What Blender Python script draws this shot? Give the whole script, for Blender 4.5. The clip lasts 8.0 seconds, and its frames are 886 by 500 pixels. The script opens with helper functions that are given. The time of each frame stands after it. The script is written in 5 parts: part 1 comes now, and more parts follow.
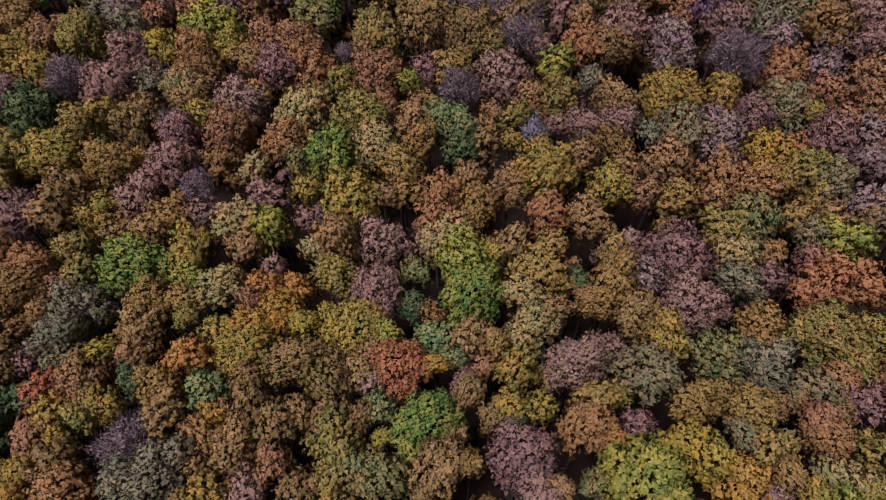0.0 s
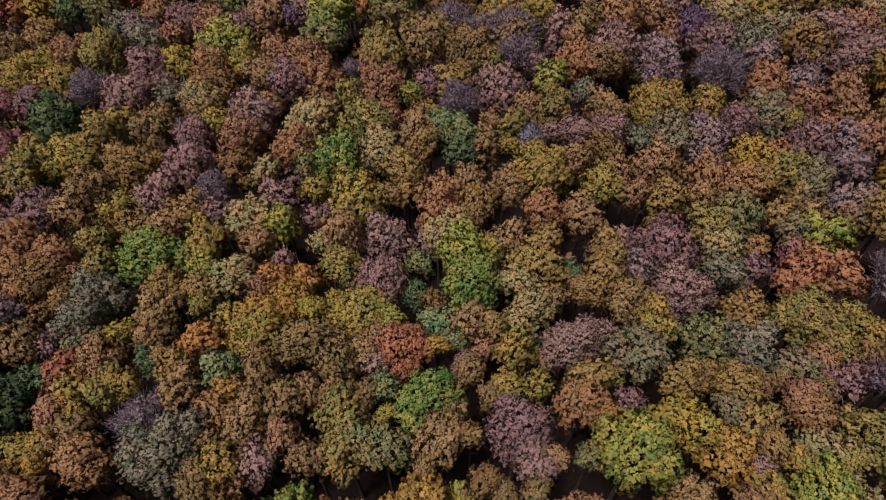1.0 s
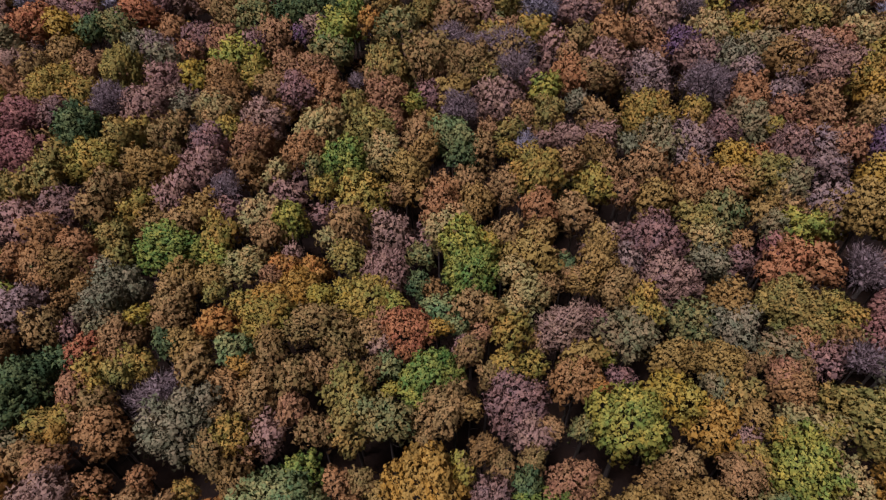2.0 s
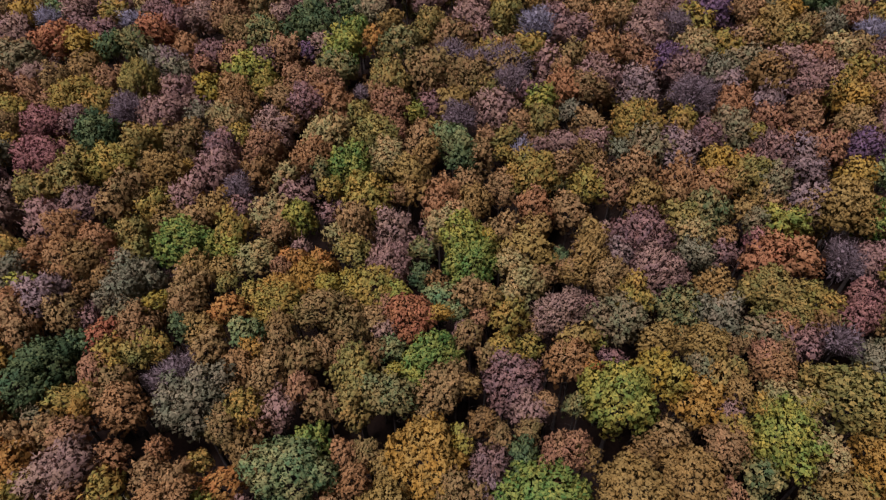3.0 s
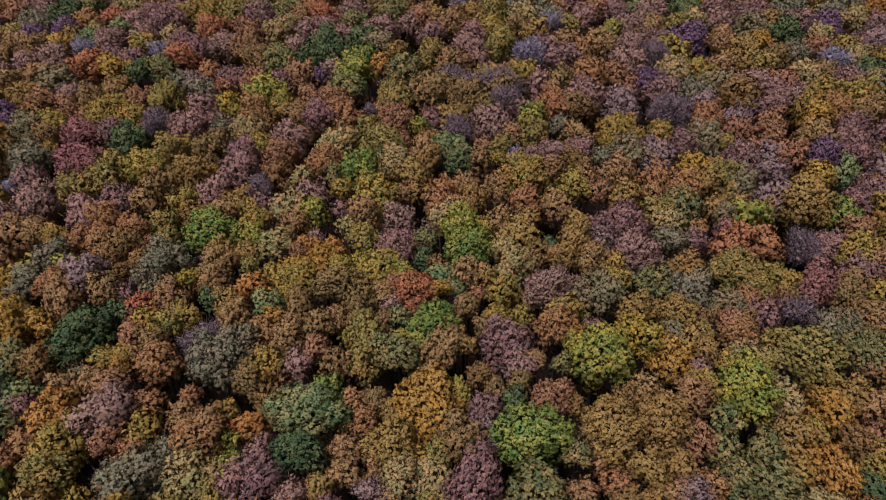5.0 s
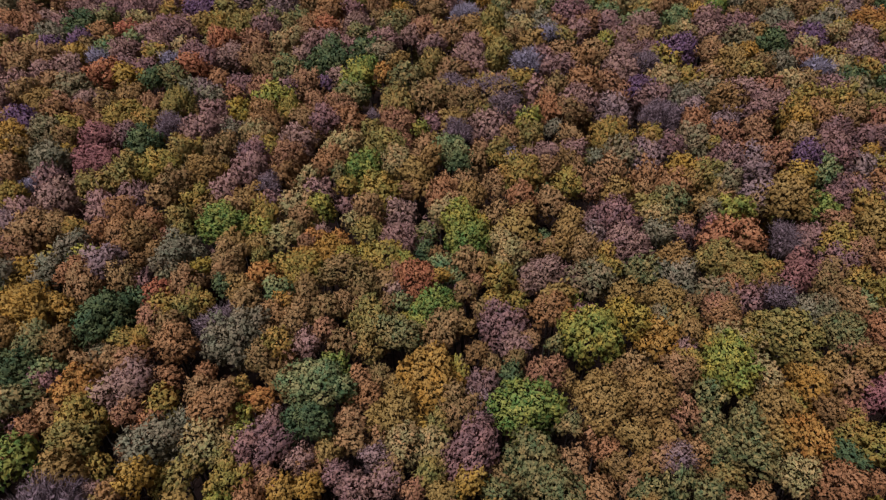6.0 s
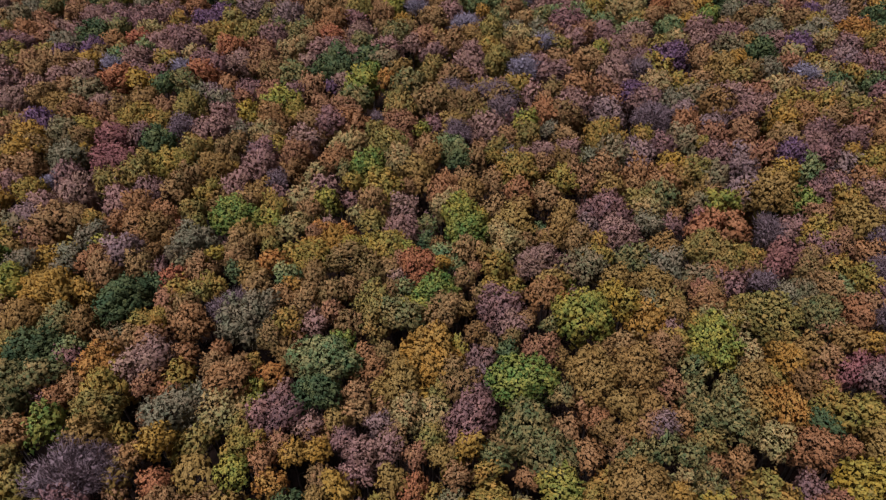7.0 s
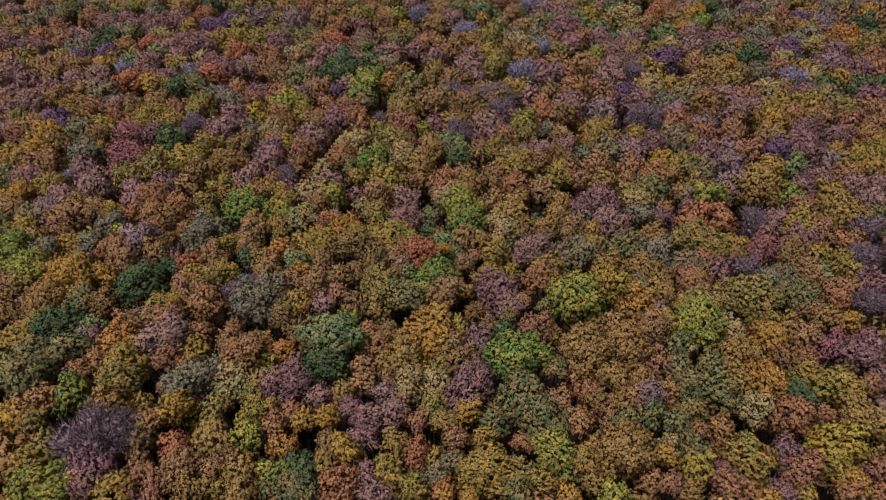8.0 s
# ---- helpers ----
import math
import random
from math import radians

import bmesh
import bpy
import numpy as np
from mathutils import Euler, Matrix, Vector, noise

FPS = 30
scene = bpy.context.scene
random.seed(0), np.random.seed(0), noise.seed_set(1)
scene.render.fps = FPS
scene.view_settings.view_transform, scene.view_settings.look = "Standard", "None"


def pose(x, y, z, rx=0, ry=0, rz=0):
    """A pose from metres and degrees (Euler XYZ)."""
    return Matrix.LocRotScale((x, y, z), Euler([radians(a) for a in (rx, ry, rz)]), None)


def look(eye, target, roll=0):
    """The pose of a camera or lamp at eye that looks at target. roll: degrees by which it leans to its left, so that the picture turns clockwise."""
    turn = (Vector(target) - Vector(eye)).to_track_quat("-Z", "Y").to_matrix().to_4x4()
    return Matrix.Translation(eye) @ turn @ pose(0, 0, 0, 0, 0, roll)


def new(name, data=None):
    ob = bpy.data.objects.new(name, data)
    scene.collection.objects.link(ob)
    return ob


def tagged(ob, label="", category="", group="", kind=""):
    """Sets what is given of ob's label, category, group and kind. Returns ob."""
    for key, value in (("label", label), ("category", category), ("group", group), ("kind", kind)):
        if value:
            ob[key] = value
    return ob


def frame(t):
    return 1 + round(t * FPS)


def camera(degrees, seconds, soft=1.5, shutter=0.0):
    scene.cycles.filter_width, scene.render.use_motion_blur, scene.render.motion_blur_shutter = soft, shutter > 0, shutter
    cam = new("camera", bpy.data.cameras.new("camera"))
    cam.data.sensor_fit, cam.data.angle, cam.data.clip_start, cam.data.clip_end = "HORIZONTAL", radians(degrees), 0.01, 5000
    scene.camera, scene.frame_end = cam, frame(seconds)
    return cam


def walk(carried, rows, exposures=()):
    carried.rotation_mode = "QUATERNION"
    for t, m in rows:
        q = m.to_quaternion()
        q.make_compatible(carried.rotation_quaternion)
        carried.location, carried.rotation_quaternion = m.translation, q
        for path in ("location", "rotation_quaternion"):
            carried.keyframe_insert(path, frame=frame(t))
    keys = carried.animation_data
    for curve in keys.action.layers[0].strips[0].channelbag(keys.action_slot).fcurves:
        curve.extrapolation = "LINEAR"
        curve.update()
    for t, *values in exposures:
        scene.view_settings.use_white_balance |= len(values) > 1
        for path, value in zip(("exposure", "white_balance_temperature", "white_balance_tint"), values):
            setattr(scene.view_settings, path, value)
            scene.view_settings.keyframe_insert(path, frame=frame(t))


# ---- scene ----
# A drone flies backwards, level, over an autumn wood and slowly tilts up.
cam = camera(71.3, 8.0, soft=1.3)
PATH = [
    (0.0, look((-0.437, -41.661, 78.130), (-3.018, -6.148, 29.838), -1.39)),
    (0.5, look((-0.329, -45.134, 78.119), (-2.980, -8.175, 30.927), -1.31)),
    (1.0, look((-0.223, -48.604, 78.116), (-2.928, -10.317, 31.999), -1.24)),
    (1.5, look((-0.116, -52.065, 78.122), (-2.865, -12.552, 33.053), -1.16)),
    (2.0, look((-0.009, -55.510, 78.135), (-2.790, -14.864, 34.087), -1.09)),
    (2.5, look((0.100, -58.934, 78.156), (-2.706, -17.243, 35.098), -1.02)),
    (3.0, look((0.212, -62.335, 78.183), (-2.612, -19.682, 36.079), -0.95)),
    (3.5, look((0.328, -65.712, 78.216), (-2.511, -22.178, 37.024), -0.88)),
    (4.0, look((0.449, -69.065, 78.254), (-2.402, -24.730, 37.927), -0.82)),
    (4.5, look((0.576, -72.396, 78.297), (-2.286, -27.339, 38.779), -0.77)),
    (5.0, look((0.711, -75.711, 78.344), (-2.166, -30.007, 39.577), -0.72)),
    (5.5, look((0.854, -79.014, 78.394), (-2.041, -32.736, 40.315), -0.68)),
    (6.0, look((1.007, -82.313, 78.447), (-1.913, -35.530, 40.992), -0.65)),
    (6.5, look((1.170, -85.617, 78.502), (-1.783, -38.390, 41.611), -0.63)),
    (7.0, look((1.344, -88.938, 78.558), (-1.654, -41.319, 42.178), -0.62)),
    (7.5, look((1.532, -92.287, 78.616), (-1.525, -44.318, 42.705), -0.61)),
    (8.0, look((1.733, -95.680, 78.673), (-1.400, -47.384, 43.209), -0.62)),
]
walk(cam, PATH, [(0.0, 0.2, 5850, 19), (8.0, 0.2, 5850, 19)])

# ---- overcast daylight ----
world = bpy.data.worlds.new("overcast_sky")
scene.world = world
world.use_nodes = True
wn, wl = world.node_tree.nodes, world.node_tree.links
sky = wn.new("ShaderNodeTexSky")
sky.sky_type = "NISHITA"
sky.sun_disc = False
sky.sun_elevation, sky.sun_rotation = radians(72), radians(229)
sky.dust_density = 4.0
cloud = wn.new("ShaderNodeHueSaturation")
cloud.inputs["Saturation"].default_value = 0.35
wl.new(sky.outputs[0], cloud.inputs["Color"])
wl.new(cloud.outputs[0], wn["Background"].inputs["Color"])
wn["Background"].inputs["Strength"].default_value = 0.013

sun = new("sun", bpy.data.lights.new("sun", "SUN"))
sun.data.energy, sun.data.angle, sun.data.color = 4.4, radians(18), (1.0, 0.96, 0.94)
sun.matrix_world = look((-14, -12, 58), (0, 0, 0))


# ---- materials ----
def lin(r, g, b):
    return tuple(((c / 255 + 0.055) / 1.055) ** 2.4 if c > 10 else c / 255 / 12.92 for c in (r, g, b)) + (1.0,)


def mixer(nt, kind="MIX"):
    m = nt.nodes.new("ShaderNodeMix")
    m.data_type, m.blend_type = "RGBA", kind
    return m


def leaf_material(name, main, second, spread=0.5):
    """Leaves: two autumn tones in drifts over the crown, each leaf a little lighter or darker than the next."""
    mat = bpy.data.materials.new(name)
    mat.use_nodes = True
    nt = mat.node_tree
    n, l = nt.nodes, nt.links
    bsdf = n["Principled BSDF"]
    place = n.new("ShaderNodeTexCoord")
    drift = n.new("ShaderNodeTexNoise")
    drift.inputs["Scale"].default_value, drift.inputs["Detail"].default_value = 0.55, 3.0
    info = n.new("ShaderNodeObjectInfo")
    shift = n.new("ShaderNodeVectorMath")
    shift.operation = "MULTIPLY_ADD"
    l.new(info.outputs["Random"], shift.inputs[0])
    shift.inputs[1].default_value = (90, 40, 70)
    l.new(place.outputs["Object"], shift.inputs[2])
    l.new(shift.outputs[0], drift.inputs["Vector"])
    geo = n.new("ShaderNodeNewGeometry")
    tuft = n.new("ShaderNodeAttribute")
    tuft.attribute_name = "tuft"
    # share of the second tone: broad drift, clump and single leaf
    add = n.new("ShaderNodeMath")
    add.operation = "MULTIPLY_ADD"
    l.new(geo.outputs["Random Per Island"], add.inputs[0])
    add.inputs[1].default_value = 0.22
    l.new(drift.outputs["Fac"], add.inputs[2])
    add2 = n.new("ShaderNodeMath")
    add2.operation = "MULTIPLY_ADD"
    l.new(tuft.outputs["Fac"], add2.inputs[0])
    add2.inputs[1].default_value = 0.22
    l.new(add.outputs[0], add2.inputs[2])
    share = n.new("ShaderNodeMapRange")
    share.inputs["From Min"].default_value, share.inputs["From Max"].default_value = 0.95 - spread, 1.15 - spread * 0.4
    l.new(add2.outputs[0], share.inputs["Value"])
    tone = mixer(nt)
    tone.inputs[6].default_value, tone.inputs[7].default_value = lin(*main), lin(*(b + 0.5 * (b - a) for a, b in zip(main, second)))
    l.new(share.outputs[0], tone.inputs[0])
    hsv = n.new("ShaderNodeHueSaturation")
    value = n.new("ShaderNodeMapRange")
    value.inputs["To Min"].default_value, value.inputs["To Max"].default_value = 0.77, 1.23
    l.new(geo.outputs["Random Per Island"], value.inputs["Value"])
    hue = n.new("ShaderNodeMapRange")
    hue.inputs["To Min"].default_value, hue.inputs["To Max"].default_value = 0.492, 0.508
    l.new(info.outputs["Random"], hue.inputs["Value"])
    l.new(tone.outputs[2], hsv.inputs["Color"])
    clump = n.new("ShaderNodeMapRange")
    clump.inputs["To Min"].default_value, clump.inputs["To Max"].default_value = 0.84, 1.16
    l.new(tuft.outputs["Fac"], clump.inputs["Value"])
    bright = n.new("ShaderNodeMath")
    bright.operation = "MULTIPLY"
    l.new(value.outputs[0], bright.inputs[0])
    l.new(clump.outputs[0], bright.inputs[1])
    l.new(bright.outputs[0], hsv.inputs["Value"])
    l.new(hue.outputs[0], hsv.inputs["Hue"])
    l.new(hsv.outputs[0], bsdf.inputs["Base Color"])
    bsdf.inputs["Roughness"].default_value = 0.65
    bsdf.inputs["Specular IOR Level"].default_value = 0.06
    # light that shines through the leaves
    glow = n.new("ShaderNodeBsdfTranslucent")
    l.new(hsv.outputs[0], glow.inputs["Color"])
    both = n.new("ShaderNodeMixShader")
    both.inputs[0].default_value = 0.12
    l.new(bsdf.outputs[0], both.inputs[1])
    l.new(glow.outputs[0], both.inputs[2])
    l.new(both.outputs[0], n["Material Output"].inputs["Surface"])
    return mat


def ground_material(name, dark, light, scale):
    mat = bpy.data.materials.new(name)
    mat.use_nodes = True
    nt = mat.node_tree
    n, l = nt.nodes, nt.links
    bsdf = n["Principled BSDF"]
    place = n.new("ShaderNodeTexCoord")
    fine = n.new("ShaderNodeTexNoise")
    fine.inputs["Scale"].default_value, fine.inputs["Detail"].default_value = scale, 8.0
    broad = n.new("ShaderNodeTexNoise")
    broad.inputs["Scale"].default_value = scale / 12
    l.new(place.outputs["Object"], fine.inputs["Vector"])
    l.new(place.outputs["Object"], broad.inputs["Vector"])
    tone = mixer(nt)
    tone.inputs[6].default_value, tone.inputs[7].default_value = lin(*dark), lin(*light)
    mul = n.new("ShaderNodeMath")
    mul.operation = "MULTIPLY"
    l.new(fine.outputs["Fac"], mul.inputs[0])
    l.new(broad.outputs["Fac"], mul.inputs[1])
    grow = n.new("ShaderNodeMapRange")
    grow.inputs["From Min"].default_value, grow.inputs["From Max"].default_value = 0.12, 0.4
    l.new(mul.outputs[0], grow.inputs["Value"])
    l.new(grow.outputs[0], tone.inputs[0])
    l.new(tone.outputs[2], bsdf.inputs["Base Color"])
    bump = n.new("ShaderNodeBump")
    bump.inputs["Strength"].default_value, bump.inputs["Distance"].default_value = 0.6, 0.05
    l.new(fine.outputs["Fac"], bump.inputs["Height"])
    l.new(bump.outputs[0], bsdf.inputs["Normal"])
    bsdf.inputs["Roughness"].default_value = 0.95
    bsdf.inputs["Specular IOR Level"].default_value = 0.05
    return mat


# The litter is near black: shade between the crowns is in its colour.
SHADED_LITTER = ground_material("shaded_leaf_litter", (24, 18, 17), (46, 33, 26), 2.2)
BARK = ground_material("bark", (56, 48, 44), (96, 86, 80), 6.0)

# colour: main tone, second tone, how far the second spreads, words for it
TONES = {
    "yellow_green": ((106, 120, 57), (138, 128, 58), 0.45, "yellow-green"),
    "green": ((86, 112, 55), (120, 121, 57), 0.40, "green"),
    "dark_green": ((63, 81, 54), (86, 94, 58), 0.40, "dark green"),
    "blue_green": ((86, 111, 72), (116, 118, 74), 0.45, "bluish green"),
    "dull_green": ((86, 98, 62), (120, 108, 66), 0.45, "dull green"),
    "olive": ((111, 108, 60), (134, 113, 61), 0.45, "olive-green"),
    "khaki": ((136, 130, 84), (150, 124, 80), 0.45, "pale khaki-green"),
    "yellow_olive": ((121, 117, 58), (142, 116, 57), 0.5, "yellowish olive"),
    "yellow": ((160, 127, 48), (138, 123, 56), 0.45, "bright yellow"),
    "gold": ((166, 124, 50), (150, 118, 56), 0.5, "golden"),
    "tan_gold": ((144, 112, 60), (137, 110, 62), 0.5, "tan and golden"),
    "tan_orange": ((150, 106, 66), (142, 104, 68), 0.5, "tan-orange"),
    "tan": ((132, 107, 69), (140, 108, 70), 0.5, "light brown"),
    "olive_brown": ((114, 98, 59), (125, 98, 62), 0.5, "olive-brown"),
    "dark_gold": ((110, 85, 54), (125, 95, 57), 0.5, "dark golden-brown"),
    "orange": ((166, 109, 56), (154, 112, 58), 0.5, "bright orange"),
    "rust": ((146, 88, 64), (150, 98, 66), 0.5, "rust-red"),
    "russet": ((136, 94, 72), (140, 102, 72), 0.5, "russet-brown"),
    "dusky_pink": ((139, 106, 99), (137, 106, 92), 0.5, "dusky pinkish-brown"),
    "mauve": ((115, 89, 88), (126, 94, 86), 0.5, "mauve-brown"),
    "grey_pink": ((124, 103, 103), (130, 106, 98), 0.5, "greyish pink"),
    "purple": ((96, 72, 98), (106, 80, 94), 0.5, "purple"),
    "grey_green": ((102, 104, 80), (118, 108, 84), 0.5, "grey-green"),
    "grey_olive": ((108, 108, 76), (122, 106, 76), 0.5, "greyish olive"),
    "bare_grey": ((112, 96, 99), (116, 97, 98), 0.5, "greyish-purple"),
    "bare_blue": ((130, 122, 136), (130, 120, 128), 0.5, "bluish-grey"),
    "red_orange": ((154, 98, 66), (146, 99, 68), 0.5, "reddish orange"),
    "crimson": ((126, 84, 82), (133, 91, 83), 0.5, "dull crimson"),
}
LEAVES = {k: leaf_material("leaves_" + k, *v[:3]) for k, v in TONES.items()}


# ---- ground ----
def terrain(x, y):
    x, y = max(-200, min(200, x)), max(-70, min(170, y))
    return max(-3.9, min(1.1, -0.0069 * y + 7.85e-5 * x * y - 2.38e-4 * y * y))


def ground():
    bm = bmesh.new()
    xs = [-2500, -900] + [-280 + 8 * i for i in range(71)] + [900, 2500]
    ys = [-2500, -900] + [-160 + 8 * i for i in range(56)] + [900, 2500]
    grid = [[bm.verts.new((x, y, terrain(x, y) + 0.12 * noise.noise((x * 0.1, y * 0.1, 0)))) for x in xs] for y in ys]
    for a, b in zip(grid, grid[1:]):
        for i in range(len(xs) - 1):
            bm.faces.new((a[i], a[i + 1], b[i + 1], b[i]))
    me = bpy.data.meshes.new("ground")
    bm.to_mesh(me)
    bm.free()
    me.materials.append(SHADED_LITTER)
    return tagged(new("ground", me), "forest floor of brown fallen leaves, darkened as if in shade", "ground", kind="structure")


ground()


# ---- tree meshes ----
def mesh_from(name, verts, quads, tuft, mat, normals=None):
    me = bpy.data.meshes.new(name)
    verts, quads = np.asarray(verts, np.float32), np.asarray(quads, np.int32)
    me.vertices.add(len(verts))
    me.vertices.foreach_set("co", verts.ravel())
    me.loops.add(quads.size)
    me.loops.foreach_set("vertex_index", quads.ravel())
    me.polygons.add(len(quads))
    me.polygons.foreach_set("loop_start", np.arange(len(quads), dtype=np.int32) * quads.shape[1])
    at = me.attributes.new("tuft", "FLOAT", "POINT")
    at.data.foreach_set("value", np.asarray(tuft, np.float32))
    me.materials.append(mat)
    me.update(calc_edges=True)
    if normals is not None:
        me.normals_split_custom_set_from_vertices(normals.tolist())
    return me


def unit(v):
    return v / np.maximum(np.linalg.norm(v, axis=1, keepdims=True), 1e-6)


def billows(rng, radius):
    """The boughs of a crown: rounded masses set unevenly over a dome, the larger crowns with more of them."""
    n = int(min(40, max(8, 1.75 * radius * radius)))
    k = np.arange(n) + 0.5
    up = 1 - 1.42 * k / n
    turn = k * 2.39996 + rng.uniform(0, 6.28) + rng.normal(0, 0.25, n)
    flat = np.sqrt(np.maximum(0, 1 - up * up))
    d = np.stack([flat * np.cos(turn), flat * np.sin(turn), up], 1)
    far = rng.uniform(0.54, 0.94, n)[:, None]
    size = 0.95 * radius * math.sqrt(2.0 / n) * rng.uniform(0.68, 1.26, n)
    return np.concatenate([d * far * radius, [[0, 0, 0]]]), np.append(size, 0.52 * radius)


def leaves_at(rng, centre, normal, length, width):
    """A pointed leaf spray at each centre, lying across its normal, turned at random."""
    n = len(centre)
    side = unit(np.cross(normal, unit(rng.normal(size=(n, 3)))))
    other = np.cross(normal, side)
    l, w = length[:, None], width[:, None]
    return np.stack([centre - side * l * 0.45 - other * w * 0.5, centre - side * l * 0.45 + other * w * 0.5, centre + side * l * 0.55], 1)


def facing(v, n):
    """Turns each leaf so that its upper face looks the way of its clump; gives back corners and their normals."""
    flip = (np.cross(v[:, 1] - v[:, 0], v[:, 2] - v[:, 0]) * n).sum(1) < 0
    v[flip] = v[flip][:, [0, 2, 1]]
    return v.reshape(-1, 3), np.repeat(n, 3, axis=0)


def crown_mesh(name, seed, radius, clump, count, leafy=1.0, twigs=0.0):
    """A crown of overlapping leaf clumps on the outside of its boughs, with bare twigs where leaves have fallen."""
    rng = np.random.default_rng(seed)
    cs, rs = billows(rng, radius)
    points, normals, own = [], [], []
    for c, r, shade in zip(cs, rs, rng.random(len(rs))):
        d = unit(rng.normal(size=(int(30 * r * r / clump ** 2) + 6, 3)))
        p = c + d * (r * (1 + rng.normal(0, 0.08, (len(d), 1)))) * np.array([1, 1, 1.25])
        inside = np.linalg.norm(p[:, None] - cs[None], axis=2) / rs[None] < 0.88
        keep = (inside.sum(1) == 0) & (p[:, 2] > -0.62 * radius) & (d[:, 2] > -0.55)
        points.append(p[keep])
        normals.append(d[keep])
        own.append(np.full(keep.sum(), shade))
    p, nrm, own = np.concatenate(points), np.concatenate(normals), np.concatenate(own)
    # thin the clumps out until each has its own room; the shaded skirt is sparser
    room = clump * rng.uniform(0.72, 1.2, len(p)) * np.where(p[:, 2] < -0.3 * radius, 1.4, 1.0)
    free, chosen = np.ones(len(p), bool), []
    for i in rng.permutation(len(p)):
        if free[i]:
            chosen.append(i)
            free &= ((p - p[i]) ** 2).sum(1) > np.minimum(room, room[i]) ** 2
    p, nrm, own, room = p[chosen], nrm[chosen], own[chosen], room[chosen]
    nrm = unit(nrm + np.array([0, 0, 0.2]))
    p = p + nrm * rng.uniform(-0.3, 0.3, (len(p), 1)) * clump
    tone = 0.6 * own + 0.4 * rng.random(len(p))
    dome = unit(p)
    verts, norms, tufts = [], [], []

    def put(v, n, t):
        v, n = facing(v, n)
        verts.append(v)
        norms.append(n)
        tufts.append(np.repeat(t, 3))

    for k in range(count):
        have = rng.random(len(p)) < leafy
        q, m, s = p[have], nrm[have], room[have][:, None]
        d = unit(rng.normal(size=q.shape) + m * 0.9)
        at = q + (d * 0.5 + m * rng.uniform(-0.25, 0.4, (len(q), 1))) * s
        lie = unit(d + 0.25 * m + rng.normal(0, 0.35, q.shape))
        f = room[have] * rng.uniform(0.4, 0.8, len(q))
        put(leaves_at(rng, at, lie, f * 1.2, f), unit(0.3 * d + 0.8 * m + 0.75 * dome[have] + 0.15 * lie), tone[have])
    # a looser, shaded layer of leaves beneath
    inner = int(len(p) * (2.2 if leafy > 0.5 else 0.2))
    pick = rng.integers(0, len(p), inner)
    q = p[pick] - nrm[pick] * clump * rng.uniform(0.35, 1.2, (inner, 1))
    lie = unit(nrm[pick] + rng.normal(0, 0.3, q.shape))
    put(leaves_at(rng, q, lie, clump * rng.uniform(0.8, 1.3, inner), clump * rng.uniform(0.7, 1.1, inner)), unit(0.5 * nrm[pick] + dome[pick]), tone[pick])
    if twigs:
        n = int(len(p) * twigs)
        pick = rng.integers(0, len(p), n)
        out = unit(0.8 * unit(p[pick]) + nrm[pick] * 0.4 + np.array([0, 0, 0.6]) + rng.normal(0, 0.55, (n, 3)))
        side = unit(np.cross(out, rng.normal(size=(n, 3))))
        root = p[pick] * rng.uniform(0.55, 1.0, (n, 1)) + rng.normal(0, 0.5 * clump, (n, 3))
        long = (clump * rng.uniform(0.8, 2.3, n))[:, None]
        thick = clump * rng.uniform(0.04, 0.075, (n, 1))
        put(np.stack([root - side * thick, root + side * thick, root + out * long], 1), unit(nrm[pick] + 0.6 * np.cross(side, out)), rng.random(n))
    if leafy < 0.5:
        # pale limbs that rise from the trunk and spread
        n = 70
        tip = p[rng.integers(0, len(p), n)] * rng.uniform(0.75, 1.05, (n, 1))
        foot = np.stack([rng.normal(0, 0.1, n), rng.normal(0, 0.1, n), rng.uniform(-1.0, -0.1, n) * radius], 1)
        side = unit(np.cross(tip - foot, rng.normal(size=(n, 3)))) * (0.012 * radius)
        put(np.stack([foot - side, foot + side, tip], 1), unit(np.cross(side, tip - foot)), np.full(n, 0.9))
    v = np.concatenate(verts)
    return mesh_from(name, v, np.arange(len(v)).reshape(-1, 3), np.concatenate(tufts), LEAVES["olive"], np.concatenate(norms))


def trunk_mesh(name, seed, height, girth, reach, limbs=6):
    """A tapered trunk with a root flare that forks into limbs reaching up into the crown."""
    rng = random.Random(seed)
    verts, faces = [], []

    def tube(path, radii, sides):
        base = len(verts)
        for (x, y, z), r in zip(path, radii):
            for i in range(sides):
                a = 6.283 * i / sides
                verts.append((x + r * math.cos(a), y + r * math.sin(a), z))
        for k in range(len(path) - 1):
            for i in range(sides):
                a, b = base + k * sides + i, base + k * sides + (i + 1) % sides
                faces.append((a, b, b + sides, a + sides))

    lean = (rng.uniform(-0.3, 0.3), rng.uniform(-0.3, 0.3))
    levels = (-0.3, 0.5, 0.3 * height, 0.7 * height, height)
    spine = [(lean[0] * z / height, lean[1] * z / height, z) for z in levels]
    tube(spine, (girth * 1.7, girth * 1.1, girth * 0.9, girth * 0.7, girth * 0.4), 7)
    for i in range(limbs):
        a = 6.283 * i / 6 + rng.uniform(-0.4, 0.4)
        z = height * rng.uniform(0.68, 0.97)
        q = reach * rng.uniform(0.5, 0.75)
        x, y = lean
        path = [(x, y, z), (x + 0.5 * q * math.cos(a), y + 0.5 * q * math.sin(a), z + 0.3 * reach), (x + q * math.cos(a), y + q * math.sin(a), z + reach * rng.uniform(0.5, 0.75))]
        tube(path, (girth * 0.4, girth * 0.25, girth * 0.08), 5)
    return mesh_from(name, verts, faces, [0.5] * len(verts), BARK)


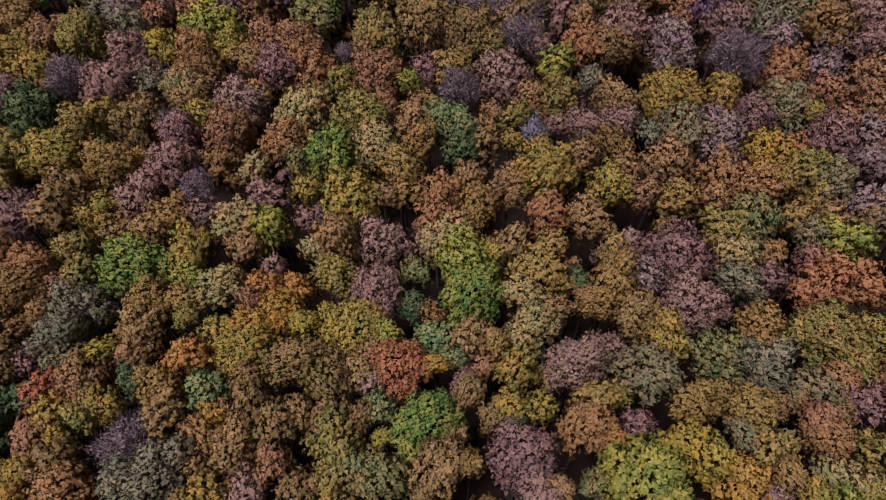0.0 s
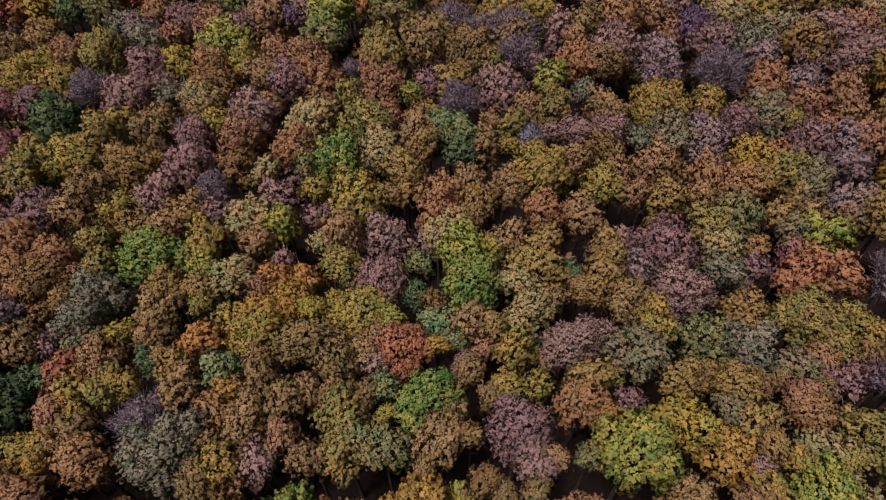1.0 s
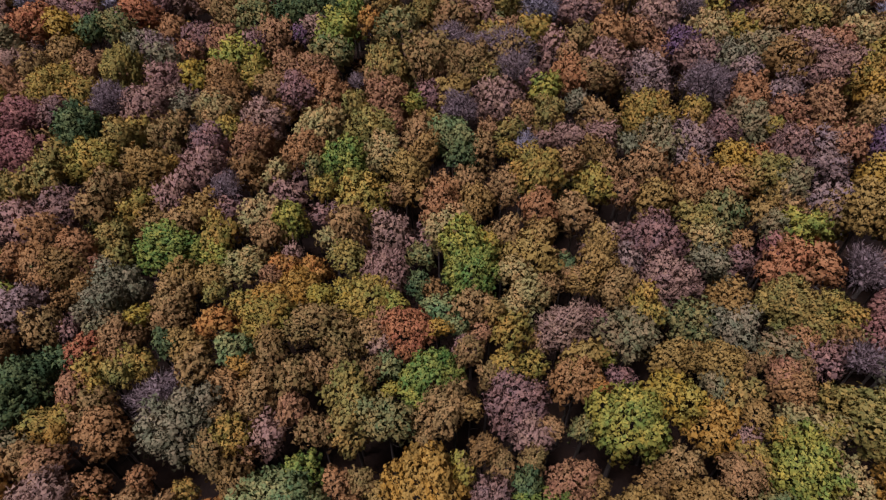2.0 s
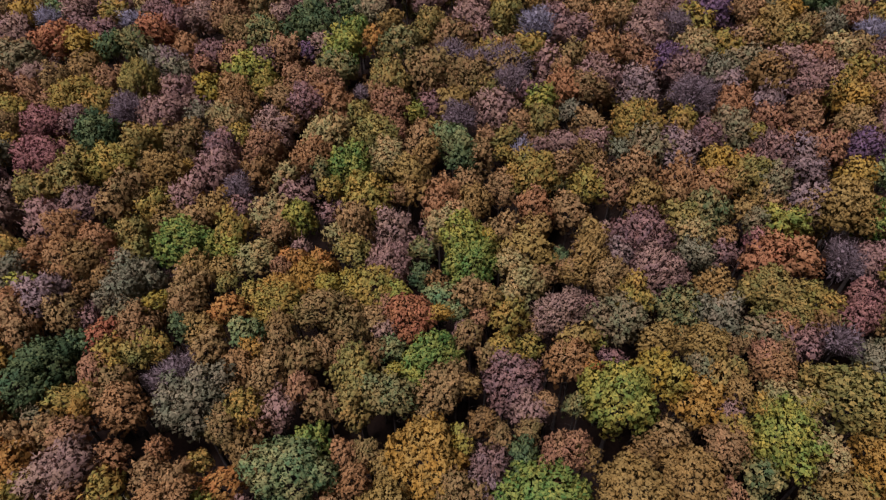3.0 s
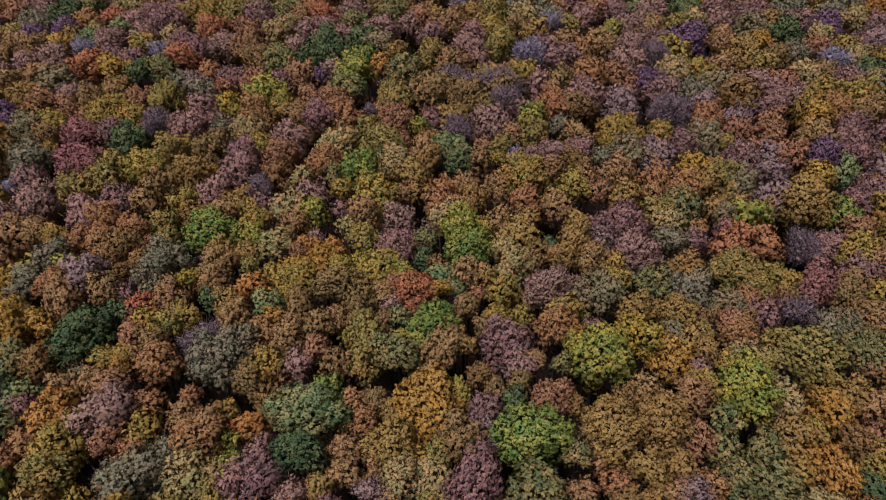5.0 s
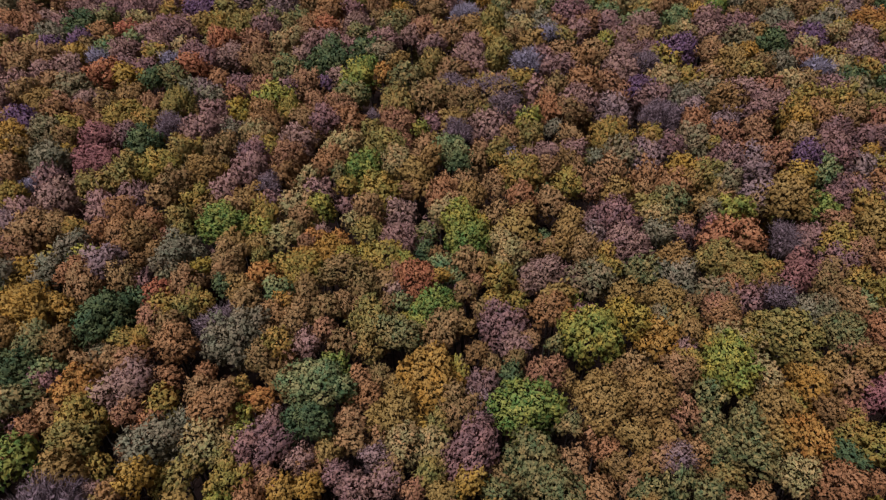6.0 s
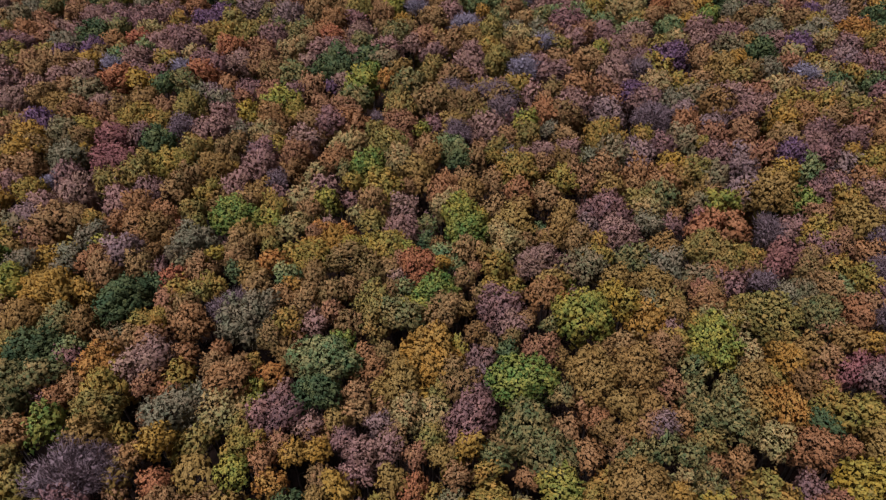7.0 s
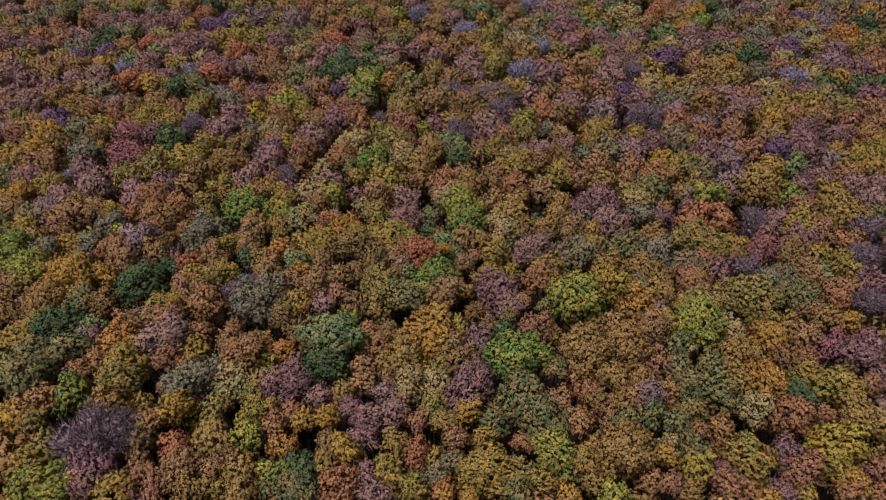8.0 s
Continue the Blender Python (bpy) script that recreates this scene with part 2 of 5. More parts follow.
SIZES = (1.8, 2.7, 3.8, 5.4, 7.4)
MESHES = {}


def crowns(kind, size, reach, which):
    """Crown meshes, made on demand: full, thin (half the leaves down) or bare; the nearer ones with finer leaves."""
    key = (kind, size, reach, which)
    if key not in MESHES:
        clump = (0.48, 0.58, 0.78)[reach]
        leafy, twigs = {"full": (1.0, 0.0), "thin": (0.7, 3.5), "bare": (0.08, 16.0)}[kind]
        seed = 1000 * SIZES.index(size) + 100 * ("full", "thin", "bare").index(kind) + 10 * reach + which
        MESHES[key] = crown_mesh("crown", seed, size, clump, 7, leafy, twigs)
    return MESHES[key]


TRUNKS = [trunk_mesh("trunk", 40 + i, 14.0, 0.26, 2.6) for i in range(4)]
BARE_TRUNKS = [trunk_mesh("trunk", 50 + i, 14.0, 0.26, 2.6, 0) for i in range(2)]


def limb_mesh(seed):
    """One bare limb, a metre long, that leaves the trunk sideways, bends upward and forks twice."""
    rng = random.Random(seed)
    verts, faces = [], []

    def tube(path, radii):
        base = len(verts)
        for (x, y, z), r in zip(path, radii):
            for i in range(5):
                a = 6.283 * i / 5
                verts.append((x, y + r * math.cos(a), z + r * math.sin(a)))
        for k in range(len(path) - 1):
            for i in range(5):
                a, b = base + k * 5 + i, base + k * 5 + (i + 1) % 5
                faces.append((a, b, b + 5, a + 5))

    spine = [(0, 0, 0), (0.3, rng.uniform(-0.05, 0.05), 0.28), (0.6, rng.uniform(-0.1, 0.1), 0.68), (0.8, rng.uniform(-0.15, 0.15), 1.05)]
    tube(spine, (0.035, 0.026, 0.016, 0.006))
    for start in spine[1:3]:
        side = rng.choice((-1, 1))
        tip = (start[0] + rng.uniform(0.2, 0.35), start[1] + side * rng.uniform(0.15, 0.3), start[2] + rng.uniform(0.25, 0.45))
        tube([start, tip], (0.016, 0.005))
    return mesh_from("limb", verts, faces, [0.5] * len(verts), BARK)


BARE_BOUGHS = [limb_mesh(60 + i) for i in range(3)]
PLANTED = []
dice = random.Random(11)
THIN = ("mauve", "purple", "grey_pink", "grey_green", "dusky_pink")
SPECIES = {"oak_tree": ("olive", "khaki", "olive_brown"),
           "elm_tree": ("yellow_olive",),
           "chestnut_tree": ("tan",),
           "maple_tree": ("yellow", "gold", "orange", "tan_gold", "yellow_green", "dark_gold"),
           "beech_tree": ("tan_orange", "rust", "russet", "dusky_pink", "red_orange", "crimson"),
           "ash_tree": ("mauve", "purple", "grey_pink", "grey_green", "grey_olive"),
           "hornbeam_tree": ("green", "dark_green", "blue_green", "dull_green"),
           "bare_tree": ("bare_grey", "bare_blue")}
KIND_OF = {c: k for k, cs in SPECIES.items() for c in cs}


def plant(x, y, spread, height, colour):
    """One tree: an Empty at its foot, a trunk and a crown of that spread whose top is that high above the ground."""
    radius = min(0.5, max(0.43, 0.43 + 0.026 * (spread - 3.5))) * spread
    size = min(SIZES, key=lambda s: abs(math.log(s / radius)))
    kind = "bare" if colour.startswith("bare") else "thin" if colour in THIN else "full"
    reach = 0 if y < 0 else 1 if y < 50 else 2
    height += dice.uniform(-1.3, 0.3) if spread < 4.6 else 0.2
    tree = new(KIND_OF[colour])
    tree.location = (x, y, terrain(x, y))
    me = crowns(kind, size, reach, dice.randrange(4))
    k = radius / size
    rise = k * (dice.uniform(0.95, 1.15) if reach == 2 else dice.uniform(1.0, 1.22)) * (0.75 if kind == "bare" else 1.0)
    waist = height - 1.05 * size * rise
    top = new("crown", me)
    top.parent = tree
    top.location = (0, 0, waist)
    top.rotation_euler = (dice.uniform(-0.22, 0.22), dice.uniform(-0.22, 0.22), dice.uniform(0, 6.283))
    long = dice.uniform(0.84, 1.2)
    top.scale = (k * long, k * dice.uniform(0.96, 1.08) / long, rise)
    top.material_slots[0].link = "OBJECT"
    top.material_slots[0].material = LEAVES[colour]
    stem = new("trunk", BARE_TRUNKS[dice.randrange(2)] if kind == "bare" else TRUNKS[dice.randrange(4)])
    stem.parent = tree
    stem.rotation_euler = (0, 0, dice.uniform(0, 6.283))
    thick = 0.35 + 0.22 * radius
    stem.scale = (thick, thick, waist / 14.0)
    for i in range(7 if kind == "bare" else 0):
        limb = new("limb", BARE_BOUGHS[i % 3])
        limb.parent = stem
        span = radius * dice.uniform(0.75, 1.0)
        limb.location = (0, 0, 14.0 * dice.uniform(0.8, 0.98))
        limb.rotation_euler = (0, 0, 6.283 * i / 7 + dice.uniform(-0.3, 0.3))
        limb.scale = (span / thick, span / thick, span * 14.0 / waist)
    PLANTED.append((x, y, radius, colour, tree, kind))
    return tree


# ---- the wood, from the near edge to the far one ----
plant(-56.1, -48.7, 4.6, 17.2, "gold")
plant(-52.2, -49.5, 3.3, 18.1, "olive")
plant(-50.4, -54.9, 4.3, 18.1, "yellow_olive")
plant(-50.3, -58.5, 3.1, 16.1, "tan_gold")
plant(-49.5, -52.6, 4.3, 18.5, "olive")
plant(-48.1, -57.8, 4.8, 17.8, "yellow_green")
plant(-45.9, -55.8, 3.0, 18.3, "yellow_green")
plant(-44.1, -59.1, 3.6, 18.7, "yellow_green")
plant(-42.7, -52.2, 8.7, 20.9, "bare_grey")
plant(-42.3, -57.2, 4.3, 18.9, "yellow_green")
plant(-41.4, -55.9, 5.8, 19.2, "mauve")
plant(-40.2, -48.1, 2.8, 17.0, "dusky_pink")
plant(-38.5, -50.8, 3.9, 17.6, "tan_gold")
plant(-38.0, -53.0, 3.8, 17.0, "russet")
plant(-37.9, -58.0, 4.5, 18.5, "yellow_olive")
plant(-37.2, -48.9, 3.1, 18.2, "tan_orange")
plant(-35.7, -55.7, 3.0, 17.9, "russet")
plant(-35.6, -58.8, 2.7, 17.8, "mauve")
plant(-33.7, -57.5, 3.4, 17.7, "russet")
plant(-33.1, -52.1, 3.6, 18.6, "rust")
plant(-31.2, -55.1, 4.9, 19.0, "tan")
plant(-29.9, -50.3, 4.6, 17.8, "tan_gold")
plant(-29.8, -57.4, 3.6, 18.0, "tan_gold")
plant(-27.7, -54.6, 3.5, 17.8, "tan")
plant(-27.7, -56.8, 3.5, 16.8, "yellow_olive")
plant(-27.5, -51.5, 3.3, 17.1, "tan")
plant(-24.9, -50.1, 3.7, 18.6, "yellow_green")
plant(-24.5, -54.9, 4.2, 18.2, "tan_gold")
plant(-23.8, -57.9, 4.1, 18.3, "tan_gold")
plant(-22.3, -48.9, 3.3, 18.3, "tan_orange")
plant(-20.9, -54.4, 3.8, 18.6, "yellow_green")
plant(-20.5, -51.0, 3.4, 18.5, "orange")
plant(-20.2, -56.9, 2.8, 17.8, "dull_green")
plant(-17.6, -54.5, 4.5, 18.8, "dark_green")
plant(-17.4, -56.9, 4.8, 18.5, "dull_green")
plant(-15.7, -50.0, 3.6, 18.0, "olive_brown")
plant(-15.5, -52.8, 3.3, 17.1, "tan_gold")
plant(-12.9, -51.4, 3.9, 19.1, "gold")
plant(-12.8, -55.7, 4.2, 18.8, "tan_orange")
plant(-12.4, -57.6, 3.1, 17.7, "tan_orange")
plant(-11.1, -49.0, 3.3, 18.0, "dusky_pink")
plant(-10.5, -54.0, 3.1, 17.7, "dusky_pink")
plant(-8.8, -56.9, 3.4, 18.0, "dusky_pink")
plant(-7.4, -53.7, 4.2, 17.6, "yellow_olive")
plant(-7.1, -50.2, 3.6, 19.0, "tan_gold")
plant(-4.7, -50.7, 3.6, 17.8, "rust")
plant(-4.6, -55.2, 3.7, 17.7, "yellow_olive")
plant(-2.7, -50.6, 3.3, 16.6, "yellow_olive")
plant(-1.9, -54.9, 2.9, 19.5, "grey_olive")
plant(-1.2, -56.7, 3.1, 18.1, "orange")
plant(-0.3, -51.5, 3.0, 16.4, "grey_olive")
plant(-0.0, -55.1, 3.7, 16.5, "rust")
plant(0.3, -49.6, 3.4, 18.6, "tan")
plant(1.9, -57.2, 2.5, 18.1, "gold")
plant(3.6, -48.2, 3.1, 18.1, "yellow_olive")
plant(4.2, -53.9, 6.5, 20.6, "yellow_olive")
plant(6.8, -56.0, 3.6, 18.9, "dull_green")
plant(7.5, -53.4, 3.7, 18.2, "khaki")
plant(8.4, -48.4, 3.0, 17.0, "tan_orange")
plant(9.9, -54.5, 3.4, 18.6, "yellow_olive")
plant(11.5, -50.8, 5.5, 18.8, "yellow_green")
plant(12.7, -55.8, 3.6, 18.0, "gold")
plant(14.8, -50.8, 3.8, 17.9, "yellow_olive")
plant(16.1, -52.6, 3.2, 16.1, "tan_gold")
plant(17.3, -48.2, 3.9, 16.7, "yellow_olive")
plant(17.5, -56.5, 3.6, 19.7, "yellow_green")
plant(19.9, -50.0, 6.7, 20.2, "tan_gold")
plant(22.6, -52.6, 3.5, 16.3, "tan_orange")
plant(24.2, -54.4, 3.0, 18.7, "russet")
plant(24.5, -50.5, 3.1, 18.4, "gold")
plant(26.3, -54.4, 3.1, 17.5, "tan_gold")
plant(28.0, -49.3, 3.3, 19.4, "dull_green")
plant(28.3, -50.8, 4.3, 18.4, "yellow")
plant(30.5, -54.3, 3.9, 18.4, "russet")
plant(31.4, -51.4, 2.6, 17.7, "mauve")
plant(31.9, -48.8, 3.2, 17.7, "dark_gold")
plant(32.8, -53.4, 3.5, 18.1, "tan_orange")
plant(34.2, -50.2, 5.4, 19.0, "yellow_olive")
plant(35.0, -54.4, 3.3, 17.3, "gold")
plant(37.2, -53.4, 3.1, 17.3, "mauve")
plant(39.0, -49.0, 3.8, 18.7, "mauve")
plant(39.5, -51.6, 4.9, 18.4, "russet")
plant(39.5, -53.8, 2.8, 17.0, "yellow_olive")
plant(43.9, -54.0, 3.5, 18.5, "tan_orange")
plant(44.0, -50.5, 4.2, 17.4, "yellow_olive")
plant(44.6, -48.6, 5.9, 20.2, "yellow")
plant(45.3, -52.2, 3.6, 18.8, "gold")
plant(47.8, -52.8, 3.3, 16.2, "tan_orange")
plant(48.3, -49.9, 3.6, 18.4, "russet")
plant(-62.9, -36.3, 4.6, 18.3, "yellow_olive")
plant(-60.9, -40.9, 4.3, 18.6, "dull_green")
plant(-59.0, -38.2, 6.6, 18.8, "dull_green")
plant(-57.3, -43.3, 6.3, 19.5, "dull_green")
plant(-55.4, -46.4, 4.2, 18.8, "tan")
plant(-54.3, -40.2, 3.8, 17.0, "mauve")
plant(-54.1, -37.8, 4.7, 18.9, "dull_green")
plant(-52.1, -46.4, 4.2, 19.0, "tan_orange")
plant(-50.8, -41.5, 3.3, 18.1, "tan_orange")
plant(-49.8, -39.3, 3.9, 18.6, "tan_orange")
plant(-49.0, -46.1, 4.6, 19.4, "green")
plant(-45.7, -38.7, 7.4, 18.8, "yellow_olive")
plant(-45.2, -42.4, 5.2, 18.6, "olive")
plant(-44.5, -46.5, 4.2, 18.9, "tan_gold")
plant(-42.0, -44.2, 3.6, 16.7, "yellow_olive")
plant(-40.3, -38.1, 3.7, 18.9, "russet")
plant(-38.0, -42.8, 3.4, 17.6, "russet")
plant(-37.2, -39.1, 3.8, 17.5, "tan_orange")
plant(-37.0, -36.7, 4.5, 18.5, "yellow_olive")
plant(-35.9, -43.0, 6.2, 19.6, "grey_green")
plant(-34.9, -47.1, 3.9, 19.6, "gold")
plant(-33.5, -45.9, 3.4, 17.0, "yellow_olive")
plant(-33.1, -39.0, 3.8, 18.3, "grey_green")
plant(-32.1, -41.3, 5.2, 17.7, "grey_green")
plant(-31.0, -45.3, 4.0, 16.8, "olive")
plant(-29.5, -37.7, 5.1, 19.4, "tan_orange")
plant(-29.3, -41.4, 5.6, 18.3, "khaki")
plant(-27.0, -36.9, 3.4, 16.5, "yellow_green")
plant(-26.7, -43.5, 3.3, 18.1, "olive")
plant(-25.8, -39.7, 3.8, 18.1, "yellow_green")
plant(-25.6, -45.7, 4.8, 17.7, "yellow_olive")
plant(-23.1, -37.8, 3.4, 17.2, "dusky_pink")
plant(-22.9, -42.2, 5.9, 19.0, "mauve")
plant(-21.2, -45.8, 3.4, 17.7, "russet")
plant(-20.1, -40.3, 3.4, 17.9, "dark_green")
plant(-19.3, -47.0, 3.5, 17.2, "gold")
plant(-18.1, -43.2, 3.5, 18.3, "dusky_pink")
plant(-17.9, -38.9, 5.0, 19.5, "dark_green")
plant(-17.0, -43.0, 4.2, 16.7, "tan_orange")
plant(-16.4, -46.7, 3.2, 18.0, "gold")
plant(-15.5, -41.6, 3.7, 17.5, "tan_gold")
plant(-13.5, -44.8, 3.1, 17.9, "mauve")
plant(-13.3, -37.0, 4.0, 17.0, "tan")
plant(-13.0, -40.1, 4.1, 17.1, "tan")
plant(-11.0, -46.7, 3.8, 18.5, "dusky_pink")
plant(-9.5, -37.4, 3.7, 17.9, "tan_gold")
plant(-9.4, -43.0, 3.2, 18.2, "grey_pink")
plant(-9.3, -38.9, 3.3, 16.9, "tan")
plant(-8.0, -45.9, 4.1, 18.8, "dusky_pink")
plant(-7.5, -43.8, 3.4, 18.3, "tan")
plant(-7.3, -37.1, 5.4, 20.1, "tan_gold")
plant(-6.4, -40.8, 4.9, 18.6, "khaki")
plant(-4.9, -38.1, 3.3, 18.2, "gold")
plant(-4.8, -46.4, 3.1, 18.0, "russet")
plant(-3.5, -44.5, 3.6, 18.4, "olive")
plant(-3.4, -40.5, 4.3, 18.5, "khaki")
plant(-2.5, -37.3, 3.5, 17.5, "olive")
plant(-2.2, -42.7, 3.3, 17.6, "khaki")
plant(-1.8, -47.5, 3.2, 18.6, "tan_gold")
plant(-0.6, -46.4, 3.7, 17.7, "yellow_olive")
plant(1.4, -41.8, 5.9, 19.6, "mauve")
plant(1.5, -45.5, 3.8, 19.1, "gold")
plant(2.1, -37.8, 3.3, 17.7, "mauve")
plant(4.3, -46.1, 3.5, 17.6, "dull_green")
plant(5.0, -43.7, 3.1, 17.8, "olive_brown")
plant(7.4, -43.7, 3.9, 17.2, "dull_green")
plant(8.3, -42.2, 6.1, 19.5, "dull_green")
plant(10.8, -46.0, 7.2, 19.7, "dull_green")
plant(13.0, -37.2, 3.0, 18.2, "dull_green")
plant(13.5, -41.0, 3.6, 17.7, "tan")
plant(15.3, -46.1, 3.9, 18.8, "tan_orange")
plant(16.7, -37.0, 4.2, 16.6, "tan_orange")
plant(17.4, -40.1, 3.6, 16.7, "tan_orange")
plant(17.9, -42.3, 3.2, 18.3, "dark_gold")
plant(19.1, -43.1, 3.5, 17.0, "tan")
plant(20.3, -39.4, 4.2, 20.2, "tan_gold")
plant(20.9, -45.6, 3.9, 19.0, "dull_green")
plant(21.0, -41.4, 3.6, 17.5, "tan_gold")
plant(23.0, -41.3, 3.3, 18.5, "russet")
plant(24.3, -43.9, 3.7, 18.5, "dull_green")
plant(24.3, -41.6, 3.3, 19.0, "grey_pink")
plant(24.5, -36.7, 3.7, 17.4, "tan_gold")
plant(26.7, -47.4, 3.6, 17.6, "khaki")
plant(27.0, -39.8, 4.1, 18.2, "tan_orange")
plant(27.2, -44.7, 3.6, 18.6, "dull_green")
plant(29.9, -42.9, 3.4, 18.1, "olive")
plant(29.9, -45.5, 2.7, 17.3, "tan_orange")
plant(30.1, -39.2, 4.8, 18.1, "dull_green")
plant(32.2, -45.7, 3.2, 18.9, "tan_orange")
plant(33.3, -40.0, 5.4, 19.1, "dull_green")
plant(37.2, -37.6, 4.0, 17.6, "tan_gold")
plant(37.4, -42.4, 5.2, 17.9, "khaki")
plant(40.2, -38.3, 5.2, 18.8, "orange")
plant(41.8, -43.8, 5.1, 18.8, "tan_orange")
plant(43.6, -39.8, 3.7, 17.7, "dark_green")
plant(45.4, -36.7, 4.9, 18.4, "yellow_olive")
plant(45.8, -43.2, 2.6, 17.6, "tan_orange")
plant(48.3, -39.4, 6.1, 19.6, "yellow_olive")
plant(49.1, -43.5, 5.2, 19.6, "tan_gold")
plant(52.4, -42.7, 3.9, 16.5, "tan_gold")
plant(53.3, -37.9, 3.2, 18.4, "russet")
plant(-68.0, -30.1, 4.1, 18.2, "dark_gold")
plant(-67.3, -27.8, 3.6, 17.9, "mauve")
plant(-64.9, -32.4, 3.8, 17.2, "tan_orange")
plant(-63.4, -27.6, 6.6, 19.9, "tan_gold")
plant(-62.3, -31.9, 5.0, 18.3, "olive")
plant(-58.5, -33.3, 6.9, 19.3, "dark_green")
plant(-57.6, -28.2, 6.5, 19.1, "dull_green")
plant(-54.3, -32.2, 4.3, 18.5, "blue_green")
plant(-53.7, -28.4, 4.3, 19.1, "dark_gold")
plant(-53.3, -33.8, 3.7, 17.7, "mauve")
plant(-51.0, -25.0, 5.8, 19.3, "dark_green")
plant(-50.3, -26.8, 4.2, 17.0, "grey_olive")
plant(-49.0, -30.9, 4.5, 17.9, "tan")
plant(-48.2, -34.6, 5.9, 18.9, "orange")
plant(-46.7, -25.7, 3.9, 17.3, "yellow_olive")
plant(-45.5, -30.3, 3.9, 18.9, "tan")
plant(-44.4, -25.3, 3.3, 17.6, "yellow_olive")
plant(-43.9, -27.6, 2.7, 18.3, "gold")
plant(-42.5, -31.3, 4.2, 19.1, "russet")
plant(-41.7, -35.0, 6.1, 19.7, "dusky_pink")
plant(-40.6, -24.6, 4.4, 19.2, "olive_brown")
plant(-38.7, -26.8, 5.7, 18.9, "tan_orange")
plant(-37.8, -32.9, 3.9, 18.5, "tan_orange")
plant(-33.0, -31.8, 2.8, 18.0, "tan_orange")
plant(-32.6, -34.6, 3.8, 18.7, "tan")
plant(-31.2, -25.8, 7.9, 20.4, "grey_green")
plant(-29.9, -35.0, 3.8, 18.0, "tan")
plant(-28.7, -32.2, 3.0, 17.1, "yellow_olive")
plant(-27.1, -28.7, 4.8, 17.7, "olive_brown")
plant(-26.0, -34.4, 4.2, 17.4, "orange")
plant(-24.5, -26.7, 4.0, 18.9, "yellow_olive")
plant(-23.8, -31.3, 4.4, 18.4, "dark_gold")
plant(-23.8, -27.1, 3.7, 16.9, "russet")
plant(-21.2, -26.1, 4.3, 19.0, "dusky_pink")
plant(-17.7, -33.9, 8.1, 21.1, "blue_green")
plant(-16.5, -30.3, 4.9, 18.5, "green")
plant(-15.9, -25.4, 4.1, 18.7, "olive_brown")
plant(-13.2, -30.9, 3.7, 18.0, "tan_orange")
plant(-12.2, -33.9, 3.8, 17.7, "tan_orange")
plant(-10.5, -30.6, 3.2, 17.9, "olive_brown")
plant(-8.5, -24.2, 5.7, 19.1, "dull_green")
plant(-8.5, -31.8, 3.2, 16.9, "tan_gold")
plant(-4.6, -25.5, 2.7, 17.6, "tan")
plant(-4.1, -31.6, 8.1, 20.3, "gold")
plant(-3.6, -33.5, 3.4, 17.1, "tan_gold")
plant(-0.6, -28.6, 3.8, 17.3, "yellow")
plant(-0.2, -28.3, 2.8, 17.3, "olive_brown")
plant(-0.1, -35.6, 5.6, 19.0, "olive_brown")
plant(2.0, -26.7, 3.2, 18.1, "dark_gold")
plant(2.4, -34.2, 4.0, 17.2, "grey_pink")
plant(2.8, -31.3, 4.0, 18.5, "mauve")
plant(3.7, -27.8, 3.3, 17.1, "olive_brown")
plant(6.0, -30.4, 3.6, 18.7, "dark_green")
plant(7.1, -25.1, 3.7, 19.2, "dusky_pink")
plant(7.3, -27.8, 3.1, 18.3, "olive_brown")
plant(8.1, -34.6, 8.4, 19.5, "green")
plant(9.3, -24.5, 2.4, 18.6, "tan")
plant(10.4, -30.0, 5.0, 18.9, "russet")
plant(13.1, -29.7, 3.0, 17.8, "dark_gold")
plant(17.0, -34.1, 6.9, 20.3, "tan_gold")
plant(19.9, -28.7, 3.7, 17.9, "dark_gold")
plant(22.6, -26.9, 4.1, 18.1, "tan")
plant(23.3, -32.4, 7.0, 19.8, "tan_gold")
plant(27.3, -33.6, 4.0, 17.9, "russet")
plant(27.5, -28.5, 4.9, 18.7, "tan")
plant(29.9, -35.1, 3.8, 17.4, "dull_green")
plant(30.1, -26.5, 4.0, 18.0, "yellow_olive")
plant(31.5, -30.9, 4.4, 17.8, "dull_green")
plant(33.9, -36.0, 4.2, 18.7, "dull_green")
plant(34.4, -27.3, 7.9, 20.5, "yellow_green")
plant(37.8, -34.1, 5.8, 18.5, "tan_gold")
plant(38.7, -28.0, 5.3, 18.0, "khaki")
plant(41.8, -32.1, 3.9, 17.1, "yellow_olive")
plant(43.7, -29.6, 5.6, 18.5, "gold")
plant(43.9, -34.3, 4.0, 19.4, "dark_gold")
plant(46.6, -34.2, 4.0, 18.5, "russet")
plant(47.9, -27.4, 5.0, 17.6, "tan_gold")
plant(49.5, -28.7, 3.9, 18.8, "tan")
plant(52.1, -30.4, 5.0, 17.4, "crimson")
plant(53.1, -26.1, 4.4, 18.7, "tan_gold")
plant(54.4, -32.6, 4.5, 18.5, "mauve")
plant(56.0, -26.4, 3.6, 18.8, "gold")
plant(56.3, -34.6, 3.8, 18.3, "mauve")
plant(57.1, -31.2, 4.4, 19.4, "mauve")
plant(57.6, -27.5, 4.4, 16.8, "crimson")
plant(-77.1, -14.3, 5.4, 19.0, "green")
plant(-75.5, -19.3, 4.2, 17.8, "yellow_green")
plant(-71.9, -14.3, 4.6, 18.0, "grey_green")
plant(-71.3, -24.0, 5.2, 18.6, "tan")
